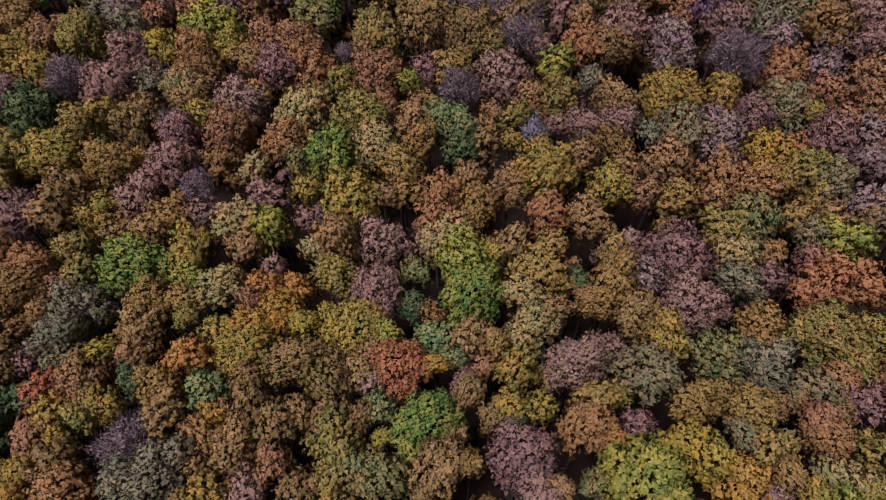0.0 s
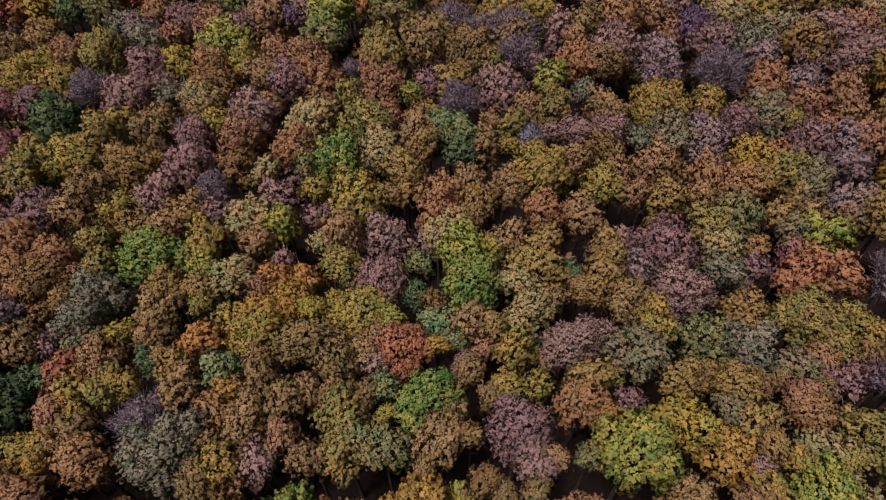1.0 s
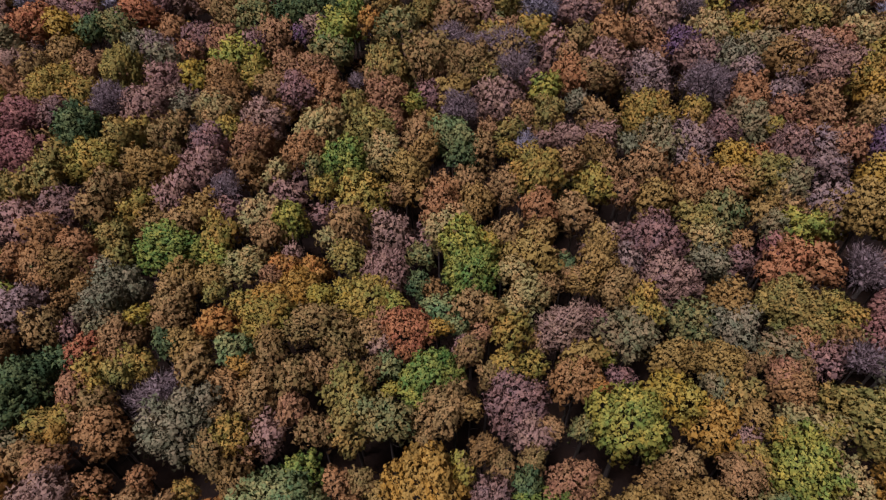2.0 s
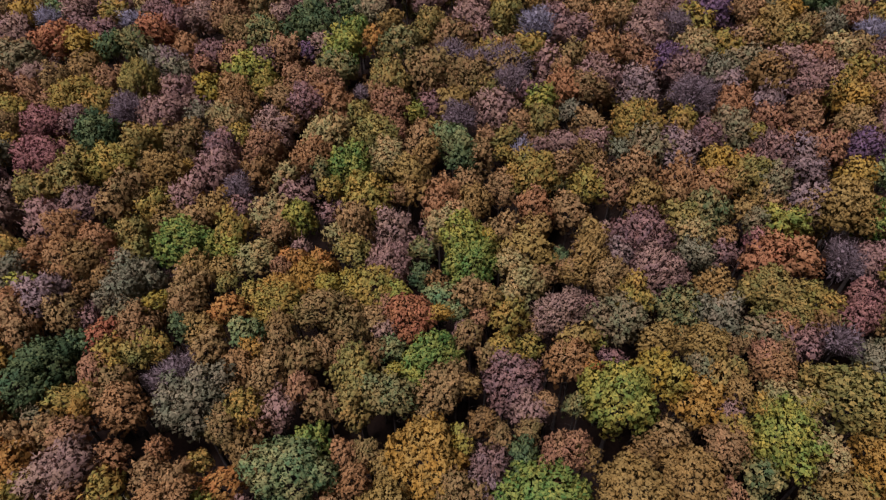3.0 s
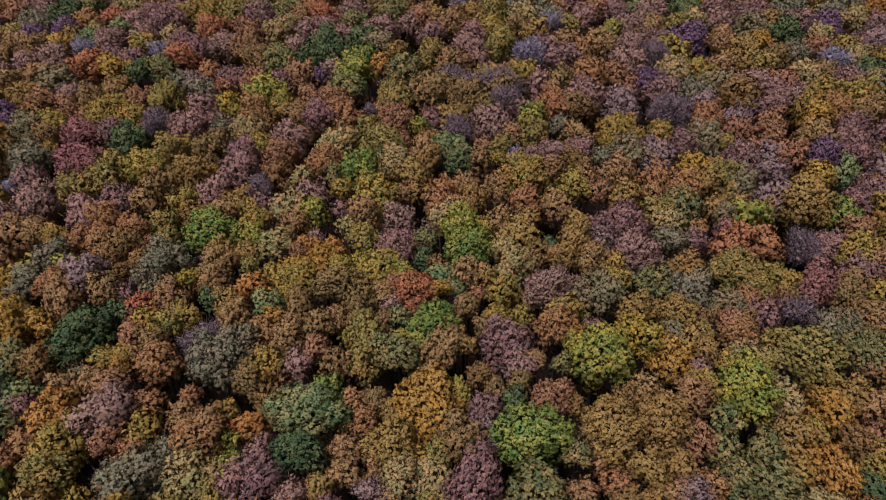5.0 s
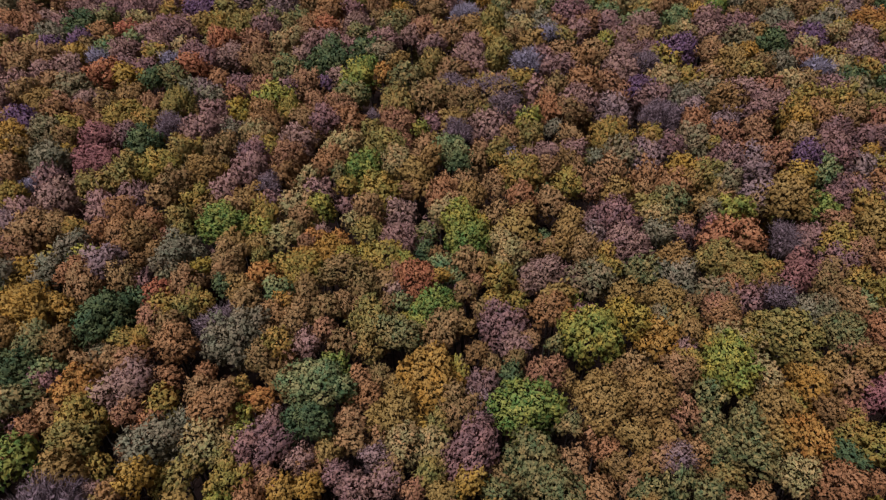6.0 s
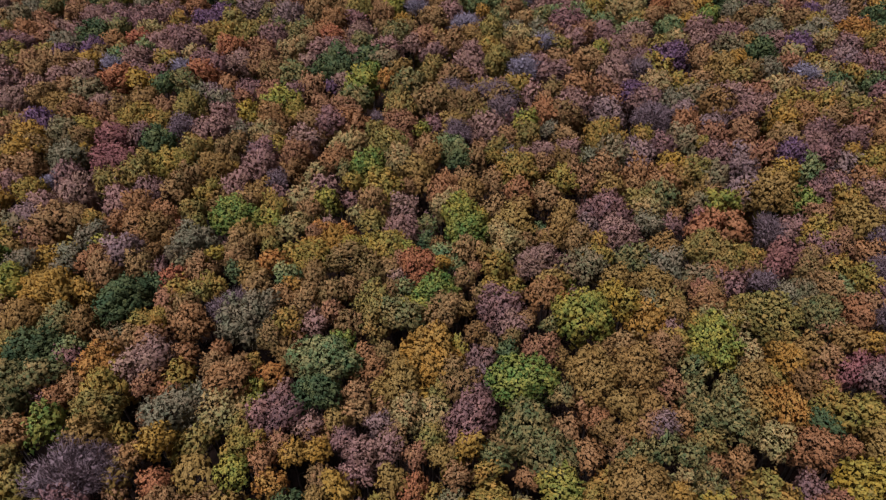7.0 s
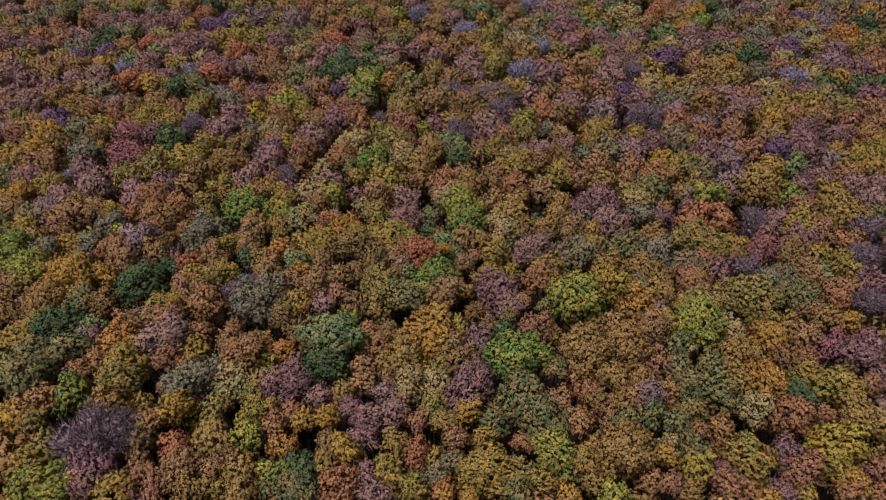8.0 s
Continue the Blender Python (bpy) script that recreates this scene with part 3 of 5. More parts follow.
plant(-69.6, -13.9, 4.2, 17.0, "gold")
plant(-69.5, -21.4, 6.7, 20.9, "yellow_green")
plant(-65.1, -12.2, 5.4, 18.0, "grey_green")
plant(-62.2, -22.3, 9.5, 21.1, "gold")
plant(-61.1, -12.2, 5.2, 17.8, "tan_orange")
plant(-57.5, -15.6, 6.3, 19.2, "tan")
plant(-57.4, -21.3, 4.2, 19.1, "gold")
plant(-53.5, -13.3, 5.5, 17.9, "tan")
plant(-51.2, -21.1, 6.9, 19.2, "dark_green")
plant(-50.5, -12.9, 3.4, 17.1, "mauve")
plant(-47.6, -17.7, 4.5, 18.3, "dark_green")
plant(-45.8, -16.3, 4.2, 17.8, "rust")
plant(-45.2, -22.1, 4.3, 17.8, "russet")
plant(-45.1, -12.3, 5.3, 18.3, "grey_olive")
plant(-44.0, -18.8, 4.7, 17.4, "yellow_olive")
plant(-42.3, -21.5, 3.1, 17.4, "yellow_olive")
plant(-41.6, -15.6, 5.4, 18.9, "tan")
plant(-40.9, -19.4, 3.5, 17.4, "olive")
plant(-40.2, -12.3, 3.1, 19.5, "yellow")
plant(-39.9, -17.4, 5.0, 17.6, "yellow_olive")
plant(-36.1, -15.5, 3.6, 18.7, "dark_green")
plant(-34.6, -21.9, 7.4, 17.4, "bare_grey")
plant(-33.4, -15.8, 4.8, 18.2, "tan_gold")
plant(-31.7, -18.4, 4.7, 18.2, "tan")
plant(-31.3, -12.1, 4.6, 17.9, "orange")
plant(-27.7, -16.2, 4.3, 18.9, "blue_green")
plant(-27.6, -23.7, 3.3, 17.3, "tan")
plant(-26.7, -21.0, 4.0, 18.9, "tan_orange")
plant(-25.9, -18.7, 3.4, 18.3, "gold")
plant(-24.0, -14.5, 3.9, 18.8, "dark_gold")
plant(-23.7, -22.1, 5.3, 18.7, "tan")
plant(-23.1, -17.7, 4.7, 18.6, "olive_brown")
plant(-19.8, -19.3, 4.5, 19.0, "olive_brown")
plant(-19.4, -23.3, 3.8, 17.5, "russet")
plant(-18.6, -13.1, 5.8, 20.6, "olive_brown")
plant(-17.3, -18.0, 3.5, 18.7, "tan")
plant(-15.3, -14.5, 5.7, 19.2, "olive_brown")
plant(-15.1, -18.1, 3.5, 17.2, "tan")
plant(-13.4, -20.7, 5.9, 19.3, "olive")
plant(-12.6, -12.4, 4.3, 18.5, "tan")
plant(-12.5, -23.8, 6.0, 18.2, "olive")
plant(-11.0, -18.1, 3.2, 17.7, "olive_brown")
plant(-10.3, -13.8, 3.5, 17.6, "dusky_pink")
plant(-9.5, -16.9, 3.8, 17.5, "blue_green")
plant(-8.5, -19.8, 2.3, 16.7, "yellow")
plant(-7.2, -12.3, 6.7, 19.6, "rust")
plant(-5.6, -21.0, 3.1, 16.9, "yellow_green")
plant(-4.2, -18.3, 6.8, 18.9, "green")
plant(-3.7, -12.5, 2.7, 19.1, "gold")
plant(-2.5, -23.2, 5.5, 19.3, "tan")
plant(-1.3, -19.1, 3.7, 16.5, "olive_brown")
plant(-0.3, -14.9, 3.8, 18.0, "olive_brown")
plant(-0.2, -13.2, 3.5, 17.4, "dusky_pink")
plant(0.3, -22.6, 3.0, 18.3, "tan_gold")
plant(2.5, -16.7, 3.2, 17.4, "olive_brown")
plant(4.4, -16.1, 3.8, 18.1, "yellow_olive")
plant(5.0, -12.0, 4.7, 18.9, "yellow_olive")
plant(5.0, -17.7, 3.1, 17.1, "dark_green")
plant(5.5, -21.3, 7.5, 19.3, "mauve")
plant(7.9, -15.6, 3.4, 17.2, "yellow_olive")
plant(8.6, -12.3, 2.7, 17.5, "tan")
plant(12.1, -17.8, 5.4, 18.7, "tan_orange")
plant(12.7, -23.5, 3.2, 17.9, "dull_green")
plant(13.6, -15.0, 4.7, 18.2, "tan_gold")
plant(14.7, -19.1, 2.7, 18.8, "orange")
plant(16.1, -13.9, 2.8, 17.2, "yellow_green")
plant(17.4, -23.2, 8.7, 21.0, "yellow_green")
plant(17.7, -17.1, 3.4, 17.5, "mauve")
plant(18.9, -12.2, 6.3, 19.7, "grey_olive")
plant(22.2, -20.1, 5.9, 20.3, "yellow")
plant(23.2, -15.0, 5.0, 19.1, "tan_gold")
plant(26.7, -22.9, 5.6, 18.7, "gold")
plant(27.3, -13.4, 2.9, 17.4, "tan_gold")
plant(28.0, -17.8, 3.7, 17.7, "grey_olive")
plant(29.2, -15.3, 4.9, 18.9, "tan_gold")
plant(30.2, -23.9, 3.2, 18.1, "dusky_pink")
plant(30.5, -19.3, 4.7, 17.8, "olive")
plant(30.8, -22.0, 3.1, 18.9, "tan_gold")
plant(32.5, -14.3, 3.2, 17.8, "olive_brown")
plant(32.9, -23.5, 2.9, 18.4, "yellow_olive")
plant(35.1, -13.2, 3.0, 17.1, "tan")
plant(36.1, -15.9, 4.0, 17.9, "russet")
plant(36.4, -12.7, 4.5, 18.4, "grey_olive")
plant(36.5, -22.3, 5.6, 18.3, "khaki")
plant(36.8, -17.7, 4.9, 17.7, "tan_orange")
plant(38.2, -15.0, 3.2, 17.8, "olive_brown")
plant(38.6, -23.4, 2.9, 18.1, "yellow_olive")
plant(40.8, -17.7, 2.8, 17.5, "olive")
plant(41.1, -13.7, 4.6, 17.9, "mauve")
plant(43.5, -21.9, 8.3, 20.2, "olive")
plant(45.8, -13.7, 4.4, 18.2, "bare_grey")
plant(48.8, -15.9, 4.1, 18.6, "grey_green")
plant(51.0, -15.8, 4.8, 18.4, "grey_olive")
plant(51.3, -21.0, 6.6, 19.8, "dull_green")
plant(52.1, -23.7, 3.5, 18.1, "russet")
plant(54.2, -15.7, 5.1, 19.6, "tan")
plant(56.7, -20.1, 5.3, 18.9, "tan_orange")
plant(57.9, -14.4, 3.9, 17.8, "blue_green")
plant(60.5, -17.1, 4.0, 17.3, "russet")
plant(61.6, -21.5, 5.4, 18.5, "bare_grey")
plant(64.5, -15.3, 4.5, 18.9, "mauve")
plant(-84.8, -3.4, 6.7, 19.2, "tan")
plant(-79.3, -4.9, 6.0, 19.4, "grey_olive")
plant(-78.7, -9.9, 6.4, 19.1, "yellow_olive")
plant(-77.8, -2.0, 5.1, 19.1, "grey_pink")
plant(-77.5, -6.5, 4.5, 17.8, "mauve")
plant(-75.9, -10.8, 4.5, 17.8, "tan_gold")
plant(-73.4, -6.8, 5.6, 17.7, "russet")
plant(-73.0, -3.0, 8.8, 19.8, "tan")
plant(-69.0, -1.9, 5.1, 18.8, "tan")
plant(-68.5, -11.9, 3.9, 17.2, "gold")
plant(-65.3, -3.1, 5.0, 19.1, "yellow_olive")
plant(-62.8, -8.5, 5.7, 19.9, "grey_green")
plant(-61.2, -4.7, 4.8, 19.2, "tan_orange")
plant(-60.9, -9.0, 4.4, 18.3, "yellow_green")
plant(-56.9, -4.8, 5.8, 19.4, "tan_orange")
plant(-56.2, -11.4, 6.3, 19.4, "grey_pink")
plant(-53.2, -1.2, 5.2, 20.2, "tan_orange")
plant(-53.1, -5.0, 5.7, 19.9, "dark_gold")
plant(-52.6, -9.2, 3.2, 17.7, "dark_gold")
plant(-50.3, -3.8, 4.0, 17.9, "russet")
plant(-49.8, -7.3, 3.6, 18.0, "dark_gold")
plant(-48.5, -1.9, 4.4, 18.4, "olive")
plant(-46.1, -6.7, 6.9, 19.1, "grey_green")
plant(-45.6, -11.0, 5.4, 20.5, "grey_green")
plant(-40.7, -0.8, 7.7, 20.5, "green")
plant(-37.8, -5.1, 5.6, 18.8, "tan_gold")
plant(-37.8, -11.3, 5.0, 18.1, "tan")
plant(-37.3, -8.5, 5.4, 19.0, "tan")
plant(-34.0, -5.0, 4.0, 18.9, "tan_gold")
plant(-34.0, -1.4, 4.1, 18.5, "yellow_green")
plant(-33.1, -6.8, 3.2, 16.7, "olive")
plant(-29.5, -3.1, 5.3, 19.0, "khaki")
plant(-28.3, -8.6, 4.4, 17.8, "yellow_olive")
plant(-25.8, -4.9, 3.0, 18.4, "russet")
plant(-25.3, -8.0, 5.4, 18.1, "gold")
plant(-25.1, -2.1, 4.1, 17.6, "orange")
plant(-25.0, -10.8, 6.5, 19.3, "yellow_olive")
plant(-22.5, -5.7, 5.5, 18.2, "gold")
plant(-21.1, -1.6, 4.1, 17.2, "orange")
plant(-19.1, -8.1, 3.2, 18.6, "yellow")
plant(-16.7, -0.4, 5.4, 18.4, "olive")
plant(-16.0, -7.7, 4.8, 17.7, "yellow")
plant(-15.2, -9.2, 3.1, 16.4, "tan_gold")
plant(-13.0, -7.4, 7.6, 19.2, "yellow_olive")
plant(-11.2, -2.8, 6.6, 19.6, "dusky_pink")
plant(-10.3, -10.9, 4.0, 19.0, "russet")
plant(-9.7, -7.7, 3.5, 18.3, "yellow_green")
plant(-6.9, -3.6, 3.6, 17.9, "dark_green")
plant(-4.5, -4.6, 3.2, 17.8, "dark_gold")
plant(-4.0, -8.6, 4.7, 17.5, "blue_green")
plant(-1.4, -10.4, 3.1, 17.8, "blue_green")
plant(-0.0, -2.1, 7.4, 19.5, "green")
plant(0.4, -8.5, 4.7, 18.9, "tan")
plant(1.9, -11.3, 3.3, 17.8, "russet")
plant(2.6, -9.6, 3.0, 18.7, "tan_gold")
plant(5.9, -2.5, 4.6, 18.1, "khaki")
plant(6.7, -7.1, 5.7, 19.2, "khaki")
plant(9.9, -3.5, 3.6, 17.3, "tan")
plant(11.3, -11.2, 6.6, 20.0, "dusky_pink")
plant(13.8, -1.7, 3.3, 16.9, "tan")
plant(14.8, -2.8, 4.9, 17.7, "tan_gold")
plant(16.0, -8.0, 3.2, 16.9, "dusky_pink")
plant(16.8, -0.2, 6.0, 19.9, "tan_gold")
plant(18.7, -4.6, 5.1, 19.0, "tan")
plant(21.7, -7.2, 5.6, 18.7, "yellow_olive")
plant(25.4, -3.0, 7.8, 19.8, "dusky_pink")
plant(26.8, -9.5, 5.8, 18.8, "dull_green")
plant(32.0, -9.9, 6.3, 18.4, "grey_green")
plant(32.8, -5.2, 5.3, 18.2, "tan_gold")
plant(33.8, -0.8, 3.6, 16.4, "grey_green")
plant(36.7, -5.9, 3.8, 18.3, "olive")
plant(39.2, -7.7, 4.0, 16.6, "olive")
plant(39.8, -5.8, 6.6, 19.8, "olive")
plant(39.8, -11.6, 3.9, 18.6, "tan_orange")
plant(41.1, -9.9, 4.8, 18.7, "olive")
plant(45.1, -10.8, 3.9, 18.6, "dark_gold")
plant(46.1, -4.1, 3.8, 17.1, "olive")
plant(48.8, -10.2, 5.1, 19.4, "crimson")
plant(51.7, -6.5, 5.2, 18.5, "crimson")
plant(54.8, -9.2, 5.2, 17.5, "olive_brown")
plant(55.1, -7.5, 4.6, 18.4, "olive_brown")
plant(57.2, -5.7, 4.6, 18.4, "mauve")
plant(59.2, -9.2, 4.7, 17.7, "yellow_olive")
plant(59.4, -1.3, 5.8, 19.4, "yellow_olive")
plant(61.6, -3.5, 5.7, 18.7, "russet")
plant(62.5, -11.1, 5.3, 18.0, "yellow_olive")
plant(65.4, -10.6, 5.2, 19.1, "bare_grey")
plant(66.1, -4.5, 4.6, 17.4, "tan_orange")
plant(69.5, -2.4, 5.7, 18.9, "bare_grey")
plant(-94.4, 9.8, 4.6, 18.4, "dull_green")
plant(-90.1, 9.8, 7.4, 19.2, "dusky_pink")
plant(-89.8, 3.7, 4.4, 18.2, "yellow_olive")
plant(-85.2, 0.8, 4.8, 19.9, "gold")
plant(-83.4, 7.3, 6.8, 19.3, "yellow_olive")
plant(-81.9, 11.2, 3.4, 17.5, "bare_blue")
plant(-77.5, 1.8, 5.5, 19.3, "dusky_pink")
plant(-74.7, 6.7, 8.5, 19.9, "dusky_pink")
plant(-68.7, 9.5, 5.0, 19.2, "olive")
plant(-64.1, 4.2, 6.1, 18.4, "dusky_pink")
plant(-59.6, 6.8, 5.9, 19.1, "mauve")
plant(-54.6, 6.4, 4.4, 19.1, "tan")
plant(-53.4, 9.7, 6.0, 20.5, "olive_brown")
plant(-50.3, 1.8, 5.2, 18.1, "olive")
plant(-49.0, 8.4, 5.5, 18.8, "yellow_olive")
plant(-46.2, 5.9, 4.7, 17.0, "dark_gold")
plant(-45.5, 11.2, 6.4, 18.2, "dusky_pink")
plant(-41.3, 4.9, 3.9, 18.3, "tan")
plant(-39.6, 8.0, 5.5, 18.6, "tan_gold")
plant(-37.2, 11.8, 4.9, 18.7, "bare_grey")
plant(-35.6, 8.8, 4.4, 17.8, "mauve")
plant(-34.8, 1.9, 5.6, 19.2, "yellow_olive")
plant(-30.7, 7.4, 6.1, 17.8, "khaki")
plant(-28.3, 2.8, 3.9, 19.0, "tan")
plant(-26.8, 7.6, 5.4, 18.1, "yellow_green")
plant(-25.1, 1.8, 3.1, 16.6, "dusky_pink")
plant(-21.7, 9.8, 4.0, 17.1, "mauve")
plant(-19.6, 3.9, 4.2, 18.0, "khaki")
plant(-17.1, 4.4, 5.7, 20.7, "tan")
plant(-11.6, 5.2, 6.0, 18.3, "dusky_pink")
plant(-7.0, 0.8, 3.5, 16.8, "dull_green")
plant(-5.0, 9.1, 5.5, 19.7, "tan_orange")
plant(-3.4, 5.5, 7.4, 19.7, "khaki")
plant(-1.2, 2.1, 7.2, 20.5, "yellow_green")
plant(0.4, 10.9, 5.1, 18.6, "tan_gold")
plant(2.4, 5.0, 3.3, 17.4, "yellow")
plant(4.6, 5.1, 4.2, 18.9, "tan")
plant(8.4, 1.3, 6.4, 18.4, "tan_gold")
plant(9.0, 4.1, 4.5, 19.6, "tan_gold")
plant(9.3, 9.3, 5.2, 19.8, "tan_orange")
plant(12.9, 1.2, 2.8, 16.7, "dark_green")
plant(14.9, 10.0, 5.7, 18.2, "tan")
plant(17.5, 4.5, 4.1, 18.1, "tan_gold")
plant(21.1, 1.6, 4.0, 18.2, "grey_pink")
plant(24.7, 3.9, 8.3, 21.0, "mauve")
plant(24.7, 9.1, 3.0, 17.8, "tan_gold")
plant(31.0, 0.1, 5.0, 19.5, "grey_green")
plant(31.8, 3.7, 5.1, 19.7, "khaki")
plant(31.9, 9.3, 5.7, 18.3, "olive")
plant(35.6, 10.4, 6.4, 18.7, "dull_green")
plant(35.6, 1.5, 4.1, 18.3, "mauve")
plant(37.4, 6.3, 3.3, 17.7, "tan_orange")
plant(40.9, 0.7, 6.0, 18.7, "red_orange")
plant(41.5, 4.6, 3.7, 17.4, "crimson")
plant(42.0, 11.9, 4.3, 18.1, "tan_gold")
plant(42.1, 7.7, 4.9, 18.7, "grey_olive")
plant(45.1, 6.2, 5.9, 20.6, "yellow_green")
plant(45.3, 11.1, 4.3, 18.3, "tan")
plant(45.3, 2.2, 6.4, 18.6, "red_orange")
plant(52.1, 0.9, 5.4, 17.8, "bare_grey")
plant(55.8, 1.4, 4.9, 18.0, "dusky_pink")
plant(55.9, 10.9, 8.4, 21.1, "tan_gold")
plant(61.0, 9.1, 6.9, 19.0, "green")
plant(61.5, 4.5, 4.8, 19.1, "russet")
plant(67.3, 2.0, 8.2, 20.5, "tan_gold")
plant(69.5, 9.8, 6.2, 19.2, "yellow_olive")
plant(74.7, 3.4, 4.9, 18.0, "dull_green")
plant(75.8, 7.2, 5.9, 19.6, "dusky_pink")
plant(-96.6, 16.5, 7.6, 20.6, "yellow_olive")
plant(-92.6, 19.7, 5.8, 20.9, "gold")
plant(-91.3, 22.9, 6.9, 20.5, "olive_brown")
plant(-89.3, 14.7, 7.7, 20.5, "tan")
plant(-83.3, 20.2, 8.4, 20.5, "grey_green")
plant(-79.8, 13.5, 6.1, 19.2, "mauve")
plant(-73.2, 20.0, 9.3, 20.4, "crimson")
plant(-66.3, 17.3, 7.0, 19.9, "olive")
plant(-59.8, 17.4, 8.0, 20.6, "yellow_olive")
plant(-57.8, 22.8, 5.8, 20.5, "olive")
plant(-55.8, 17.1, 4.3, 17.9, "tan")
plant(-50.1, 16.0, 6.7, 20.9, "tan_gold")
plant(-48.5, 19.0, 3.2, 17.6, "gold")
plant(-40.8, 15.5, 6.3, 21.0, "dusky_pink")
plant(-35.8, 18.0, 6.2, 18.2, "dark_gold")
plant(-30.9, 17.2, 3.9, 18.6, "khaki")
plant(-27.8, 12.3, 4.5, 18.5, "dusky_pink")
plant(-27.7, 22.5, 6.9, 19.3, "tan_orange")
plant(-25.5, 19.2, 3.9, 17.9, "dull_green")
plant(-22.5, 13.3, 3.8, 19.1, "yellow_olive")
plant(-21.0, 21.1, 8.3, 19.1, "green")
plant(-16.6, 12.6, 8.3, 19.1, "yellow_olive")
plant(-14.0, 21.2, 6.8, 20.5, "khaki")
plant(-11.9, 12.9, 3.4, 18.1, "tan")
plant(-10.7, 17.1, 5.8, 19.8, "tan_gold")
plant(-9.6, 14.8, 4.5, 17.6, "tan_gold")
plant(-4.4, 14.2, 4.9, 18.0, "tan_orange")
plant(-2.2, 20.4, 4.7, 18.9, "dark_green")
plant(-0.9, 17.4, 4.9, 17.3, "tan")
plant(0.6, 22.3, 4.7, 17.2, "olive_brown")
plant(4.5, 15.7, 5.3, 18.0, "tan")
plant(4.8, 22.2, 2.9, 19.1, "yellow_olive")
plant(8.8, 17.4, 7.0, 21.3, "yellow_olive")
plant(10.0, 15.6, 6.1, 19.9, "yellow_olive")
plant(13.7, 19.7, 5.4, 19.2, "tan")
plant(18.3, 15.5, 6.0, 19.0, "yellow_olive")
plant(19.0, 23.0, 4.8, 19.3, "dark_gold")
plant(20.6, 19.1, 5.0, 18.4, "tan")
plant(22.3, 14.5, 4.1, 18.0, "russet")
plant(26.1, 20.4, 6.2, 18.9, "tan")
plant(26.6, 13.7, 5.5, 18.4, "tan_gold")
plant(31.1, 14.0, 4.0, 18.3, "tan_orange")
plant(32.9, 16.7, 6.4, 20.1, "tan_orange")
plant(36.9, 15.7, 5.6, 19.3, "tan_orange")
plant(38.2, 18.3, 3.4, 18.9, "gold")
plant(40.9, 23.5, 5.5, 18.0, "gold")
plant(41.0, 17.2, 4.9, 18.7, "tan_gold")
plant(44.1, 18.6, 5.7, 19.8, "olive")
plant(44.8, 14.4, 3.5, 18.3, "tan_gold")
plant(47.0, 16.9, 7.1, 19.9, "grey_olive")
plant(51.3, 13.3, 6.1, 18.5, "grey_pink")
plant(52.1, 12.3, 5.5, 18.1, "olive_brown")
plant(61.3, 19.6, 6.0, 18.8, "gold")
plant(65.2, 13.0, 5.3, 18.5, "mauve")
plant(69.8, 16.4, 6.5, 19.0, "mauve")
plant(76.4, 18.5, 6.1, 18.2, "tan_orange")
plant(79.3, 23.4, 5.5, 20.1, "yellow_olive")
plant(81.4, 19.8, 6.5, 20.0, "yellow_olive")
plant(81.8, 18.4, 5.6, 17.7, "russet")
plant(-110.1, 33.9, 5.3, 18.4, "dusky_pink")
plant(-104.8, 31.5, 7.4, 19.6, "russet")
plant(-102.2, 32.3, 5.9, 20.1, "tan")
plant(-97.4, 29.7, 7.9, 19.9, "gold")
plant(-91.1, 32.0, 7.5, 20.2, "grey_olive")
plant(-87.9, 35.6, 5.4, 18.6, "yellow_olive")
plant(-87.2, 33.8, 5.8, 18.4, "yellow_olive")
plant(-83.4, 24.1, 5.4, 17.4, "gold")
plant(-78.6, 29.9, 7.3, 20.0, "crimson")
plant(-66.9, 26.6, 7.7, 20.8, "dark_green")
plant(-64.9, 35.3, 6.7, 19.6, "bare_grey")
plant(-58.5, 29.4, 4.3, 18.3, "yellow_olive")
plant(-58.1, 34.8, 8.0, 20.0, "dusky_pink")
plant(-51.3, 35.0, 4.4, 17.9, "grey_green")
plant(-50.3, 26.0, 7.6, 20.0, "olive_brown")
plant(-45.6, 33.9, 6.6, 19.5, "khaki")
plant(-45.0, 25.6, 4.1, 18.0, "bare_grey")
plant(-41.3, 27.9, 4.2, 18.4, "yellow_olive")
plant(-36.9, 31.1, 7.3, 19.4, "dusky_pink")
plant(-36.4, 24.5, 7.4, 19.6, "russet")
plant(-26.5, 30.3, 8.5, 19.0, "khaki")
plant(-17.1, 27.1, 7.6, 21.1, "olive")
plant(-14.1, 31.5, 3.8, 18.2, "russet")
plant(-9.1, 28.0, 6.2, 18.6, "tan")
plant(-7.7, 32.5, 3.4, 18.5, "tan_gold")
plant(-3.9, 26.6, 7.4, 20.1, "blue_green")
plant(-3.1, 34.2, 6.5, 19.7, "bare_grey")
plant(1.3, 26.4, 4.1, 18.2, "tan")
plant(2.2, 30.8, 3.4, 18.6, "russet")
plant(5.7, 28.4, 4.2, 19.8, "olive")
plant(8.0, 32.9, 5.1, 19.1, "tan")
plant(8.3, 26.7, 4.5, 17.7, "bare_blue")
plant(11.8, 28.3, 2.9, 18.1, "dusky_pink")
plant(12.5, 32.0, 5.5, 20.0, "olive")
plant(15.7, 27.7, 4.9, 18.2, "dusky_pink")
plant(20.3, 27.4, 5.3, 19.3, "dusky_pink")
plant(21.0, 34.1, 6.0, 18.7, "tan")
plant(25.1, 26.1, 4.0, 18.3, "grey_green")
plant(28.8, 33.7, 9.8, 21.3, "yellow_olive")
plant(29.3, 26.3, 7.7, 20.2, "grey_olive")
plant(34.4, 24.3, 5.5, 17.2, "grey_pink")
